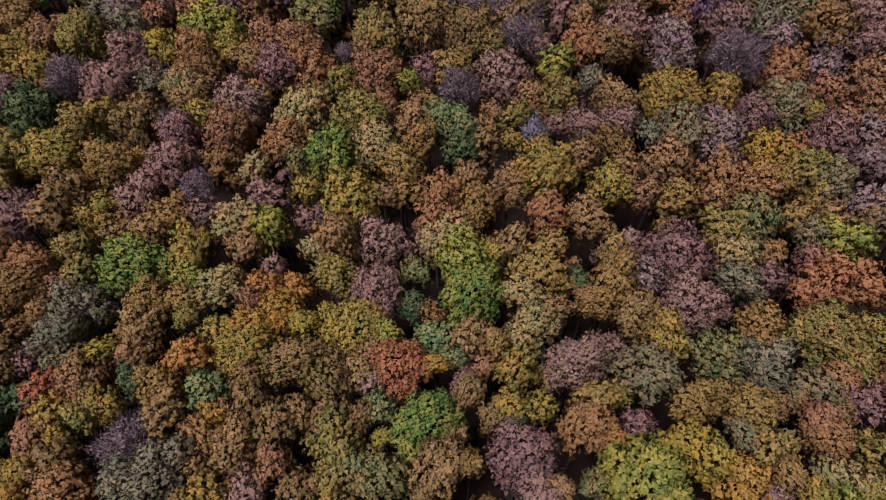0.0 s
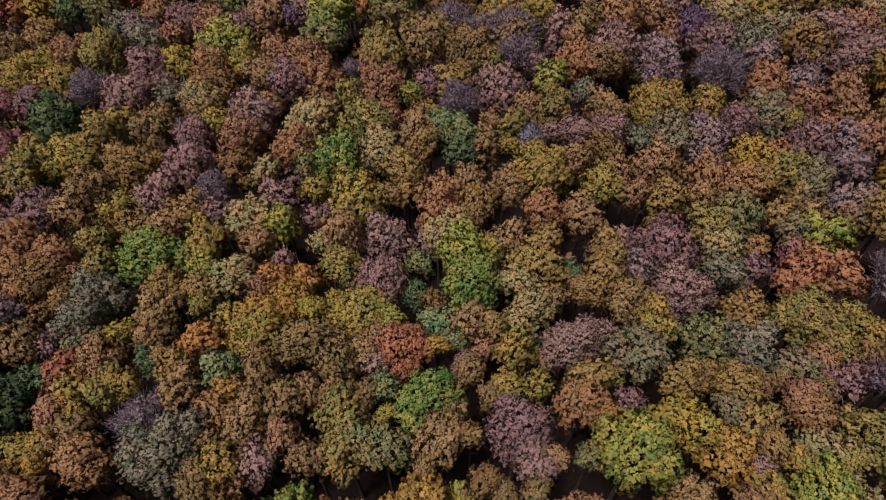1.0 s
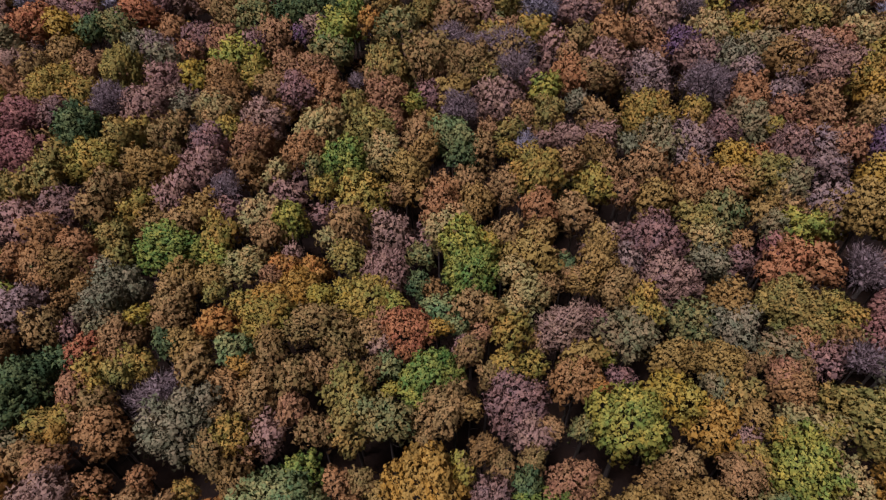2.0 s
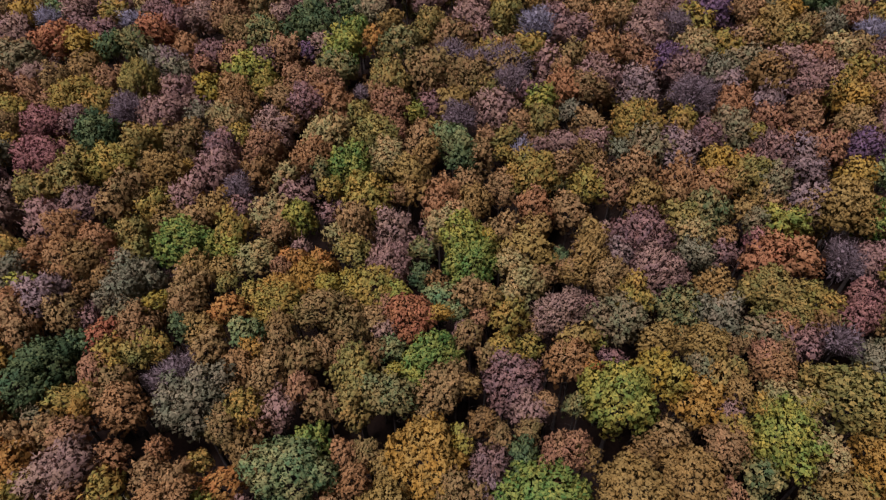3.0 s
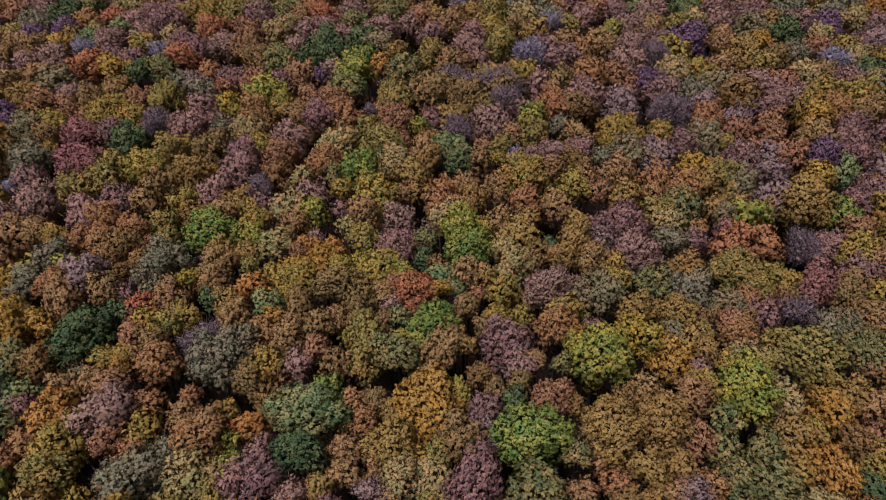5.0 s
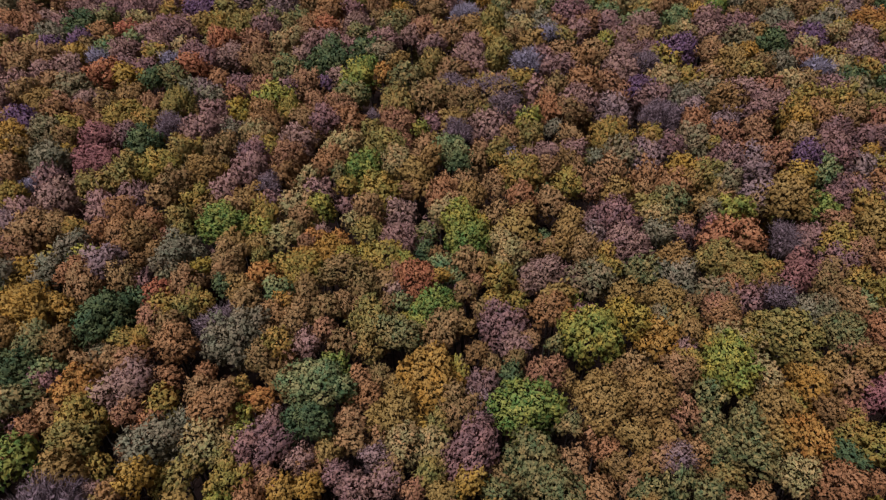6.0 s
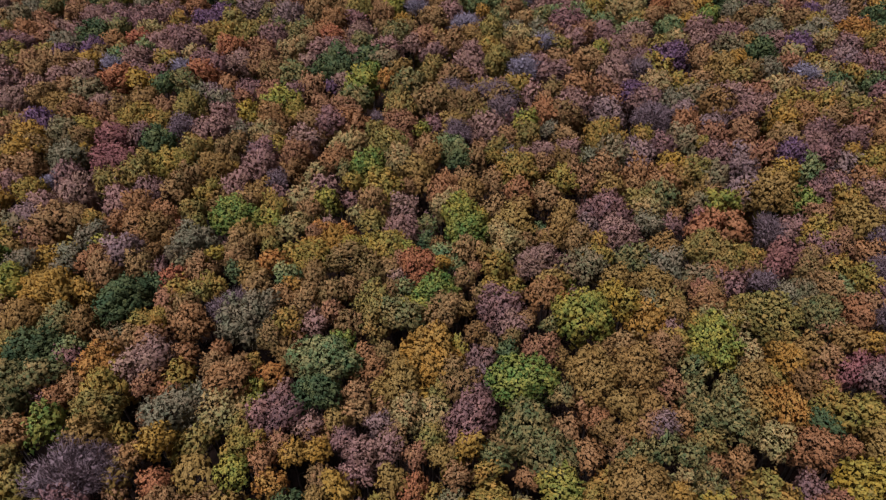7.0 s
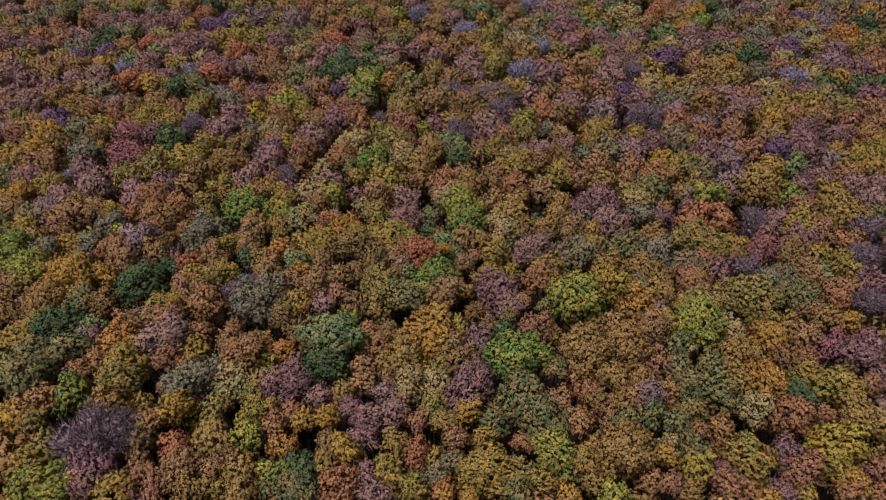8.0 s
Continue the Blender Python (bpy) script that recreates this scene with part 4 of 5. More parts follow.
plant(34.7, 26.7, 6.0, 19.0, "grey_pink")
plant(36.9, 33.4, 3.8, 17.3, "tan_gold")
plant(40.3, 33.3, 3.2, 17.0, "mauve")
plant(45.4, 32.3, 8.0, 20.3, "grey_olive")
plant(46.1, 26.1, 3.8, 17.1, "rust")
plant(48.3, 29.7, 3.1, 19.2, "yellow_olive")
plant(50.1, 26.1, 7.2, 20.3, "mauve")
plant(54.8, 25.3, 4.7, 19.0, "grey_pink")
plant(57.8, 33.4, 5.0, 19.5, "russet")
plant(59.0, 27.4, 7.8, 20.0, "russet")
plant(65.4, 27.3, 6.6, 20.1, "purple")
plant(67.3, 34.3, 6.8, 19.8, "tan")
plant(68.4, 24.6, 6.8, 18.1, "blue_green")
plant(72.3, 27.8, 6.1, 19.3, "mauve")
plant(73.3, 33.5, 6.8, 19.5, "dusky_pink")
plant(77.1, 26.0, 7.5, 18.3, "grey_pink")
plant(79.4, 30.5, 3.4, 18.5, "gold")
plant(87.0, 29.1, 5.6, 19.1, "yellow_olive")
plant(-115.3, 42.9, 5.7, 19.3, "mauve")
plant(-110.4, 38.3, 5.5, 19.0, "olive")
plant(-99.2, 36.4, 8.2, 20.4, "purple")
plant(-93.9, 42.4, 6.3, 20.4, "russet")
plant(-92.1, 37.7, 6.1, 20.2, "dark_gold")
plant(-88.6, 46.1, 6.7, 20.6, "dusky_pink")
plant(-88.6, 42.3, 6.4, 19.0, "russet")
plant(-86.1, 47.0, 6.6, 19.7, "tan")
plant(-78.6, 46.4, 5.7, 17.4, "yellow_olive")
plant(-76.7, 38.4, 9.1, 21.1, "yellow_olive")
plant(-76.4, 37.2, 4.5, 16.8, "olive")
plant(-71.5, 37.2, 8.2, 20.1, "yellow_olive")
plant(-68.5, 47.3, 9.3, 21.2, "olive")
plant(-58.1, 43.2, 6.1, 19.5, "dusky_pink")
plant(-54.8, 38.8, 4.1, 17.7, "dusky_pink")
plant(-52.9, 44.5, 5.7, 19.1, "yellow")
plant(-47.7, 44.7, 7.1, 19.4, "tan_orange")
plant(-44.5, 37.5, 6.8, 19.6, "dark_gold")
plant(-41.5, 45.2, 5.2, 19.2, "yellow_olive")
plant(-37.7, 42.4, 5.5, 18.6, "tan")
plant(-35.2, 37.2, 4.4, 16.6, "tan_orange")
plant(-35.0, 45.2, 5.7, 20.6, "russet")
plant(-31.3, 36.9, 5.9, 20.6, "mauve")
plant(-30.1, 45.4, 9.4, 20.5, "russet")
plant(-27.2, 39.2, 8.6, 19.8, "tan_orange")
plant(-22.1, 43.6, 3.2, 17.5, "bare_grey")
plant(-21.8, 37.1, 4.4, 18.7, "olive")
plant(-18.7, 46.6, 4.2, 17.9, "tan")
plant(-15.7, 38.5, 8.1, 20.4, "russet")
plant(-10.6, 36.0, 3.5, 18.4, "yellow_green")
plant(-8.2, 39.4, 5.8, 18.7, "mauve")
plant(-4.2, 40.4, 6.3, 19.3, "tan_gold")
plant(1.6, 46.9, 4.6, 18.2, "olive")
plant(3.8, 39.5, 8.4, 19.6, "dusky_pink")
plant(10.3, 46.7, 4.2, 19.0, "mauve")
plant(12.3, 41.0, 5.4, 19.0, "yellow_green")
plant(16.9, 46.6, 6.0, 19.1, "red_orange")
plant(17.8, 38.1, 4.8, 18.5, "grey_green")
plant(21.2, 46.2, 6.0, 19.5, "olive_brown")
plant(30.3, 44.2, 4.0, 17.3, "grey_pink")
plant(38.3, 37.8, 5.1, 17.6, "yellow_olive")
plant(41.5, 44.5, 10.0, 20.5, "bare_grey")
plant(47.8, 41.1, 7.5, 20.3, "tan_orange")
plant(53.8, 40.8, 5.7, 19.1, "grey_pink")
plant(60.9, 41.1, 5.3, 19.0, "russet")
plant(70.7, 43.1, 6.1, 19.4, "gold")
plant(75.3, 45.7, 7.1, 20.3, "tan_orange")
plant(82.0, 36.6, 6.9, 19.3, "mauve")
plant(83.0, 47.7, 7.3, 19.4, "tan")
plant(89.9, 47.2, 5.8, 17.4, "russet")
plant(90.0, 37.4, 7.1, 18.6, "tan_orange")
plant(95.6, 46.7, 6.0, 17.3, "tan")
plant(-124.0, 56.2, 7.0, 19.2, "mauve")
plant(-114.7, 49.6, 9.8, 20.7, "dusky_pink")
plant(-109.5, 53.8, 7.0, 20.2, "tan")
plant(-102.1, 49.6, 7.6, 19.4, "tan_gold")
plant(-98.2, 55.3, 10.0, 20.6, "grey_olive")
plant(-82.7, 53.0, 8.0, 19.3, "dark_gold")
plant(-75.4, 48.3, 6.8, 18.7, "russet")
plant(-68.0, 56.5, 6.6, 19.6, "grey_green")
plant(-64.6, 55.5, 6.6, 19.7, "grey_pink")
plant(-60.9, 50.5, 5.9, 20.1, "grey_green")
plant(-57.4, 54.0, 5.0, 18.3, "russet")
plant(-46.7, 51.2, 10.8, 20.6, "yellow_green")
plant(-44.4, 55.7, 6.0, 19.8, "mauve")
plant(-40.4, 58.5, 8.2, 21.0, "russet")
plant(-28.9, 56.3, 7.1, 19.6, "green")
plant(-28.5, 52.3, 7.9, 20.5, "dull_green")
plant(-17.4, 49.3, 8.7, 20.6, "olive")
plant(-10.4, 50.1, 6.3, 20.2, "olive_brown")
plant(-9.8, 56.5, 7.9, 19.7, "olive_brown")
plant(-1.8, 49.0, 9.1, 21.8, "olive_brown")
plant(0.5, 55.8, 5.9, 19.8, "bare_grey")
plant(5.3, 54.1, 7.8, 20.0, "olive_brown")
plant(6.2, 55.4, 8.3, 21.0, "bare_grey")
plant(6.7, 49.6, 7.1, 19.4, "bare_grey")
plant(15.1, 58.5, 6.2, 19.3, "dusky_pink")
plant(17.5, 54.5, 4.8, 18.6, "tan")
plant(24.0, 51.7, 8.2, 20.8, "dusky_pink")
plant(31.9, 49.4, 8.8, 19.4, "grey_pink")
plant(36.1, 58.2, 5.3, 17.8, "russet")
plant(39.5, 58.6, 6.5, 20.3, "purple")
plant(40.9, 51.9, 7.7, 21.3, "mauve")
plant(48.9, 54.9, 6.7, 19.3, "grey_green")
plant(50.0, 50.5, 5.1, 18.5, "grey_pink")
plant(55.5, 59.2, 7.6, 19.9, "grey_olive")
plant(59.0, 53.6, 8.6, 20.8, "dark_gold")
plant(59.1, 50.4, 5.0, 16.6, "grey_pink")
plant(63.2, 59.1, 7.6, 20.0, "dusky_pink")
plant(63.7, 50.0, 6.0, 18.2, "mauve")
plant(64.9, 49.6, 6.7, 19.9, "dusky_pink")
plant(66.1, 56.9, 5.8, 19.2, "dusky_pink")
plant(69.9, 52.2, 6.5, 19.8, "dusky_pink")
plant(71.1, 49.4, 7.7, 19.5, "yellow_olive")
plant(80.3, 49.9, 6.4, 20.5, "yellow_olive")
plant(86.4, 57.1, 6.3, 19.2, "olive")
plant(92.3, 52.9, 7.5, 19.2, "olive")
plant(96.9, 49.9, 7.4, 20.2, "russet")
plant(-124.1, 63.5, 6.4, 20.5, "mauve")
plant(-114.1, 69.1, 6.8, 19.1, "dusky_pink")
plant(-108.4, 71.3, 8.2, 20.2, "dusky_pink")
plant(-94.4, 64.2, 10.2, 21.2, "rust")
plant(-88.6, 64.2, 7.8, 19.6, "gold")
plant(-81.6, 64.0, 6.6, 19.7, "dark_green")
plant(-76.0, 63.7, 6.9, 20.1, "dull_green")
plant(-73.2, 69.1, 8.1, 21.1, "rust")
plant(-65.4, 65.8, 7.1, 18.7, "tan_orange")
plant(-58.3, 63.3, 7.3, 18.1, "mauve")
plant(-53.1, 68.7, 9.3, 21.4, "olive_brown")
plant(-47.9, 67.9, 8.3, 20.6, "dull_green")
plant(-36.7, 61.5, 4.8, 18.3, "purple")
plant(-33.6, 62.1, 5.2, 19.8, "dusky_pink")
plant(-28.8, 61.0, 8.4, 21.7, "yellow_green")
plant(-23.0, 68.0, 5.3, 19.1, "orange")
plant(-16.9, 64.1, 8.1, 21.4, "dull_green")
plant(-5.6, 60.8, 7.2, 19.5, "bare_grey")
plant(-4.5, 71.1, 8.9, 20.3, "olive_brown")
plant(11.8, 67.0, 7.0, 18.9, "yellow_olive")
plant(19.7, 60.9, 7.7, 19.1, "olive_brown")
plant(26.5, 63.5, 8.2, 20.3, "tan_orange")
plant(33.6, 65.8, 7.0, 19.2, "russet")
plant(36.9, 69.3, 8.8, 21.1, "dusky_pink")
plant(46.0, 63.8, 9.1, 21.0, "khaki")
plant(52.6, 65.3, 7.0, 19.9, "yellow_olive")
plant(60.2, 70.8, 6.1, 18.6, "tan")
plant(69.4, 71.4, 6.4, 19.0, "olive")
plant(71.2, 63.0, 7.6, 18.8, "russet")
plant(77.1, 65.8, 7.4, 19.2, "khaki")
plant(81.8, 66.6, 6.3, 19.2, "olive_brown")
plant(85.5, 63.6, 7.1, 19.4, "mauve")
plant(85.7, 70.7, 6.2, 20.3, "bare_blue")
plant(91.9, 61.4, 8.1, 19.8, "grey_olive")
plant(102.1, 67.0, 5.9, 18.9, "dark_green")
plant(102.3, 61.5, 7.8, 19.3, "mauve")
plant(-137.2, 76.1, 8.1, 19.9, "dusky_pink")
plant(-129.4, 80.7, 8.6, 20.4, "russet")
plant(-122.6, 72.1, 6.6, 19.4, "tan")
plant(-117.6, 75.0, 9.9, 22.0, "tan")
plant(-111.6, 81.7, 6.2, 19.3, "gold")
plant(-102.1, 75.5, 6.0, 19.8, "bare_blue")
plant(-97.4, 82.2, 7.7, 21.0, "dusky_pink")
plant(-89.0, 80.9, 7.5, 19.6, "yellow_olive")
plant(-83.4, 78.5, 5.9, 18.1, "bare_blue")
plant(-72.2, 76.8, 7.3, 20.1, "mauve")
plant(-66.9, 81.0, 9.5, 20.6, "dusky_pink")
plant(-60.0, 80.8, 9.5, 20.9, "russet")
plant(-37.5, 74.3, 15.3, 23.6, "dark_green")
plant(-27.6, 73.5, 6.5, 20.2, "green")
plant(-25.8, 83.2, 8.1, 20.3, "grey_olive")
plant(-20.8, 80.7, 6.5, 18.3, "tan_gold")
plant(-11.1, 76.0, 9.4, 20.4, "olive")
plant(-1.6, 80.7, 8.0, 20.1, "dusky_pink")
plant(0.5, 74.2, 6.6, 17.9, "dusky_pink")
plant(6.6, 82.3, 9.4, 21.1, "olive")
plant(13.7, 76.4, 8.1, 20.0, "bare_blue")
plant(21.3, 72.6, 7.6, 20.5, "mauve")
plant(27.2, 77.3, 8.5, 20.9, "tan_orange")
plant(39.9, 81.4, 7.3, 20.5, "dusky_pink")
plant(44.0, 74.6, 7.0, 20.5, "bare_grey")
plant(49.6, 78.3, 9.0, 20.2, "yellow_olive")
plant(52.7, 82.8, 9.0, 21.4, "purple")
plant(65.3, 74.5, 8.3, 21.3, "tan_gold")
plant(73.2, 74.7, 7.6, 20.2, "olive_brown")
plant(80.3, 79.2, 7.0, 19.2, "grey_green")
plant(87.0, 83.6, 6.8, 19.6, "russet")
plant(102.2, 77.5, 7.1, 18.4, "yellow_olive")
plant(106.7, 81.4, 8.1, 20.6, "mauve")
plant(112.1, 80.0, 7.4, 20.3, "russet")
plant(-147.1, 89.8, 7.5, 18.9, "tan")
plant(-143.2, 92.1, 7.3, 19.7, "olive")
plant(-108.7, 94.1, 5.3, 18.2, "tan_gold")
plant(-100.9, 93.4, 5.4, 19.5, "blue_green")
plant(-72.4, 90.2, 9.7, 21.6, "rust")
plant(-65.1, 95.2, 8.6, 19.9, "russet")
plant(-53.9, 93.6, 10.1, 21.2, "khaki")
plant(-46.1, 93.2, 7.8, 20.3, "dusky_pink")
plant(-26.5, 94.8, 8.6, 20.5, "dusky_pink")
plant(-12.1, 90.8, 7.3, 20.3, "mauve")
plant(-0.8, 91.6, 9.1, 20.6, "dusky_pink")
plant(16.3, 93.8, 6.3, 19.4, "tan_gold")
plant(33.2, 85.6, 6.7, 19.8, "tan")
plant(37.1, 94.6, 7.7, 20.2, "yellow_green")
plant(41.9, 94.2, 7.1, 21.4, "dusky_pink")
plant(46.3, 94.8, 8.1, 20.6, "tan")
plant(48.0, 86.3, 7.4, 20.2, "mauve")
plant(57.8, 92.6, 8.2, 19.6, "purple")
plant(64.2, 86.0, 7.3, 19.7, "tan")
plant(74.7, 87.6, 6.6, 19.4, "gold")
plant(82.7, 93.2, 6.2, 19.7, "dark_green")
plant(95.0, 84.3, 6.7, 18.6, "yellow_olive")
plant(98.3, 85.1, 6.5, 19.6, "mauve")
plant(102.6, 85.7, 8.2, 20.3, "grey_pink")
plant(119.8, 95.0, 7.5, 20.1, "russet")
plant(-154.8, 101.9, 9.2, 21.3, "mauve")
plant(-146.0, 106.6, 9.3, 21.2, "tan_orange")
plant(-143.9, 98.1, 8.2, 20.5, "mauve")
plant(-138.6, 105.5, 8.4, 20.5, "russet")
plant(-132.9, 103.4, 8.2, 19.2, "grey_green")
plant(-124.3, 107.5, 8.9, 20.9, "dark_green")
plant(-118.5, 96.1, 7.3, 19.2, "purple")
plant(-113.1, 100.4, 7.8, 20.3, "tan_orange")
plant(-107.0, 103.9, 7.9, 19.6, "rust")
plant(-100.0, 102.1, 8.2, 20.0, "dusky_pink")
plant(-97.1, 107.6, 7.7, 20.3, "mauve")
plant(-95.2, 97.9, 7.2, 18.2, "dusky_pink")
plant(-88.7, 98.5, 10.9, 22.1, "mauve")
plant(-64.6, 106.3, 10.6, 21.5, "mauve")
plant(-52.7, 107.3, 6.8, 19.5, "tan")
plant(-35.1, 103.2, 7.3, 19.3, "dull_green")
plant(-25.2, 107.8, 11.0, 21.3, "dull_green")
plant(-19.0, 99.5, 6.5, 19.7, "dusky_pink")
plant(-15.5, 103.0, 10.0, 21.4, "russet")
plant(-7.3, 98.0, 10.2, 21.9, "tan")
plant(4.2, 96.5, 7.8, 20.3, "yellow_olive")
plant(13.4, 107.9, 8.9, 20.4, "khaki")
plant(21.6, 98.9, 6.1, 19.9, "bare_blue")
plant(25.4, 98.9, 7.8, 20.0, "olive")
plant(29.7, 105.2, 8.4, 20.3, "dusky_pink")
plant(56.9, 103.6, 7.1, 19.0, "olive")
plant(61.0, 102.9, 7.6, 20.8, "khaki")
plant(69.2, 106.1, 8.2, 19.4, "dusky_pink")
plant(76.0, 99.8, 8.4, 19.4, "grey_olive")
plant(84.5, 107.4, 8.2, 19.0, "tan_gold")
plant(92.4, 106.8, 8.5, 19.0, "dusky_pink")
plant(96.0, 99.8, 9.1, 20.6, "purple")
plant(105.3, 102.9, 7.8, 19.9, "khaki")
plant(109.8, 98.9, 8.0, 20.4, "mauve")
plant(122.5, 103.1, 10.0, 21.5, "olive")
plant(-157.9, 112.3, 7.9, 19.9, "olive")
plant(-132.6, 111.8, 7.0, 19.1, "dusky_pink")
plant(-119.3, 113.0, 9.0, 20.4, "dull_green")
plant(-100.3, 119.1, 6.4, 20.1, "yellow_olive")
plant(-86.1, 108.3, 7.7, 20.8, "tan_gold")
plant(-81.5, 108.3, 8.4, 20.5, "yellow_olive")
plant(-73.5, 108.7, 10.0, 21.2, "olive")
plant(-58.0, 110.6, 8.4, 20.6, "dull_green")
plant(-46.4, 109.6, 10.1, 19.8, "rust")
plant(-37.7, 113.6, 8.4, 19.8, "dusky_pink")
plant(-12.3, 109.4, 5.9, 18.6, "tan_gold")
plant(-1.3, 111.7, 7.5, 19.4, "tan_gold")
plant(5.2, 113.1, 10.0, 21.6, "olive")
plant(20.6, 119.5, 5.8, 19.2, "grey_green")
plant(24.6, 119.7, 8.3, 18.3, "russet")
plant(34.6, 115.0, 7.9, 19.5, "russet")
plant(41.3, 114.6, 6.7, 18.9, "mauve")
plant(46.6, 115.6, 5.6, 18.9, "blue_green")
plant(51.0, 110.7, 9.0, 20.9, "dusky_pink")
plant(61.2, 118.8, 5.3, 19.0, "blue_green")
plant(72.4, 118.8, 9.2, 20.8, "dusky_pink")
plant(77.8, 109.9, 9.3, 20.8, "mauve")
plant(93.5, 118.7, 10.6, 20.5, "grey_green")
plant(110.5, 119.5, 8.6, 19.4, "grey_green")
plant(118.4, 112.9, 9.1, 21.9, "orange")
plant(119.8, 108.2, 6.8, 19.3, "gold")
plant(-164.0, 120.0, 8.6, 20.7, "tan")
plant(-159.2, 121.9, 8.7, 21.6, "grey_olive")
plant(-151.6, 124.7, 8.6, 20.0, "russet")
plant(-151.6, 130.7, 9.7, 22.1, "dull_green")
plant(-135.0, 128.1, 9.4, 20.6, "dusky_pink")
plant(-115.6, 123.3, 9.1, 20.3, "mauve")
plant(-106.6, 128.4, 10.1, 21.7, "mauve")
plant(-90.9, 122.6, 8.1, 20.4, "purple")
plant(-88.9, 126.8, 7.4, 20.0, "purple")
plant(-82.9, 123.9, 8.9, 20.1, "olive")
plant(-72.7, 131.4, 6.2, 19.3, "dull_green")
plant(-65.3, 129.4, 11.7, 22.6, "grey_pink")
plant(-48.2, 125.6, 9.0, 21.1, "tan_orange")
plant(-41.9, 127.2, 8.0, 19.5, "mauve")
plant(-32.9, 131.4, 9.1, 21.2, "tan")
plant(-25.7, 128.1, 6.8, 18.8, "gold")
plant(-14.7, 127.8, 9.7, 21.0, "tan")
plant(-3.5, 120.1, 9.4, 20.9, "bare_blue")
plant(16.2, 127.4, 8.8, 20.7, "tan")
plant(21.6, 129.0, 8.0, 20.0, "dull_green")
plant(30.4, 122.9, 11.9, 22.4, "mauve")
plant(54.9, 128.7, 8.8, 20.6, "olive")
plant(60.0, 127.7, 7.2, 20.9, "tan")
plant(65.1, 123.2, 6.9, 19.1, "blue_green")
plant(70.8, 125.1, 6.3, 19.6, "gold")
plant(92.1, 130.3, 9.2, 20.9, "olive_brown")
plant(108.6, 129.8, 10.6, 20.6, "olive_brown")
plant(112.0, 123.9, 8.1, 20.2, "yellow_olive")
plant(-176.3, 136.7, 9.8, 21.3, "dusky_pink")
plant(-162.4, 137.2, 8.2, 20.4, "grey_green")
plant(-151.0, 137.0, 5.5, 18.6, "dark_green")
plant(-143.5, 133.0, 9.6, 20.9, "russet")
plant(-131.8, 137.0, 7.1, 18.3, "mauve")
plant(-111.2, 141.6, 11.1, 22.4, "tan")
plant(-101.1, 137.5, 9.4, 20.5, "tan_orange")
plant(-80.8, 137.4, 10.6, 21.0, "grey_pink")
plant(-57.0, 137.8, 10.2, 20.9, "tan")
plant(-41.4, 136.9, 9.3, 21.0, "olive")
plant(-30.1, 142.1, 8.5, 19.7, "yellow_green")
plant(-21.6, 141.6, 8.5, 19.9, "bare_blue")
plant(-9.0, 134.0, 10.0, 21.3, "dusky_pink")
plant(2.3, 132.5, 5.4, 19.9, "gold")
plant(8.2, 132.3, 8.1, 19.8, "dull_green")
plant(12.7, 137.0, 10.1, 21.6, "tan")
plant(36.3, 139.6, 8.7, 19.7, "blue_green")
plant(53.0, 140.2, 12.1, 21.6, "khaki")
plant(71.2, 134.1, 8.6, 21.5, "tan")
plant(78.9, 132.8, 8.1, 20.6, "green")
plant(78.9, 140.9, 10.1, 21.6, "gold")
plant(89.0, 136.7, 9.4, 21.1, "grey_green")
plant(101.9, 133.8, 6.4, 19.6, "khaki")
plant(109.3, 141.6, 9.5, 20.9, "russet")
plant(116.6, 140.0, 7.4, 20.2, "purple")
plant(123.4, 137.7, 9.4, 21.1, "grey_pink")
plant(131.1, 141.4, 8.2, 20.2, "tan")
plant(135.4, 134.2, 9.2, 20.9, "dark_green")
plant(142.7, 136.8, 8.0, 19.9, "tan")
plant(-173.3, 145.3, 9.9, 20.1, "russet")
plant(-137.6, 144.3, 7.8, 19.0, "dull_green")
plant(-135.1, 151.3, 6.7, 19.4, "yellow_green")
plant(-123.9, 144.4, 9.7, 20.6, "grey_green")
plant(-104.4, 152.3, 6.7, 19.3, "dark_green")
plant(-92.5, 146.7, 7.9, 19.7, "dull_green")
plant(-74.8, 150.8, 8.8, 20.1, "tan")
plant(-66.3, 150.0, 9.7, 20.6, "russet")
plant(-53.4, 150.1, 8.9, 20.8, "tan")
plant(-51.2, 152.4, 5.7, 18.1, "dark_green")
plant(-13.7, 151.3, 9.2, 20.0, "tan")
plant(-7.5, 149.7, 9.6, 21.0, "dull_green")
plant(1.1, 146.4, 9.1, 21.0, "blue_green")
plant(5.5, 148.7, 7.2, 18.2, "blue_green")
plant(21.8, 155.1, 8.8, 20.0, "bare_blue")
plant(27.0, 151.5, 9.0, 19.6, "dusky_pink")
plant(32.7, 145.5, 9.5, 21.3, "dusky_pink")
plant(42.2, 144.8, 10.0, 19.7, "yellow_olive")
plant(52.1, 153.5, 7.3, 19.4, "dark_green")
plant(67.0, 145.9, 9.3, 20.8, "rust")
plant(71.4, 151.4, 9.1, 20.9, "russet")
plant(78.8, 153.4, 8.2, 19.8, "dusky_pink")
plant(88.2, 154.9, 7.4, 20.5, "dark_green")
plant(100.6, 149.9, 9.8, 20.5, "grey_pink")
plant(107.3, 149.4, 9.0, 20.8, "grey_green")
plant(145.0, 155.2, 8.6, 20.7, "grey_pink")
plant(145.3, 148.4, 8.9, 21.1, "gold")
plant(138.0, 156.7, 8.6, 20.2, "dull_green")
plant(132.7, 156.5, 9.2, 20.4, "grey_green")
plant(150.8, 155.4, 9.2, 20.0, "purple")
plant(-190.9, 158.8, 8.2, 20.6, "dusky_pink")
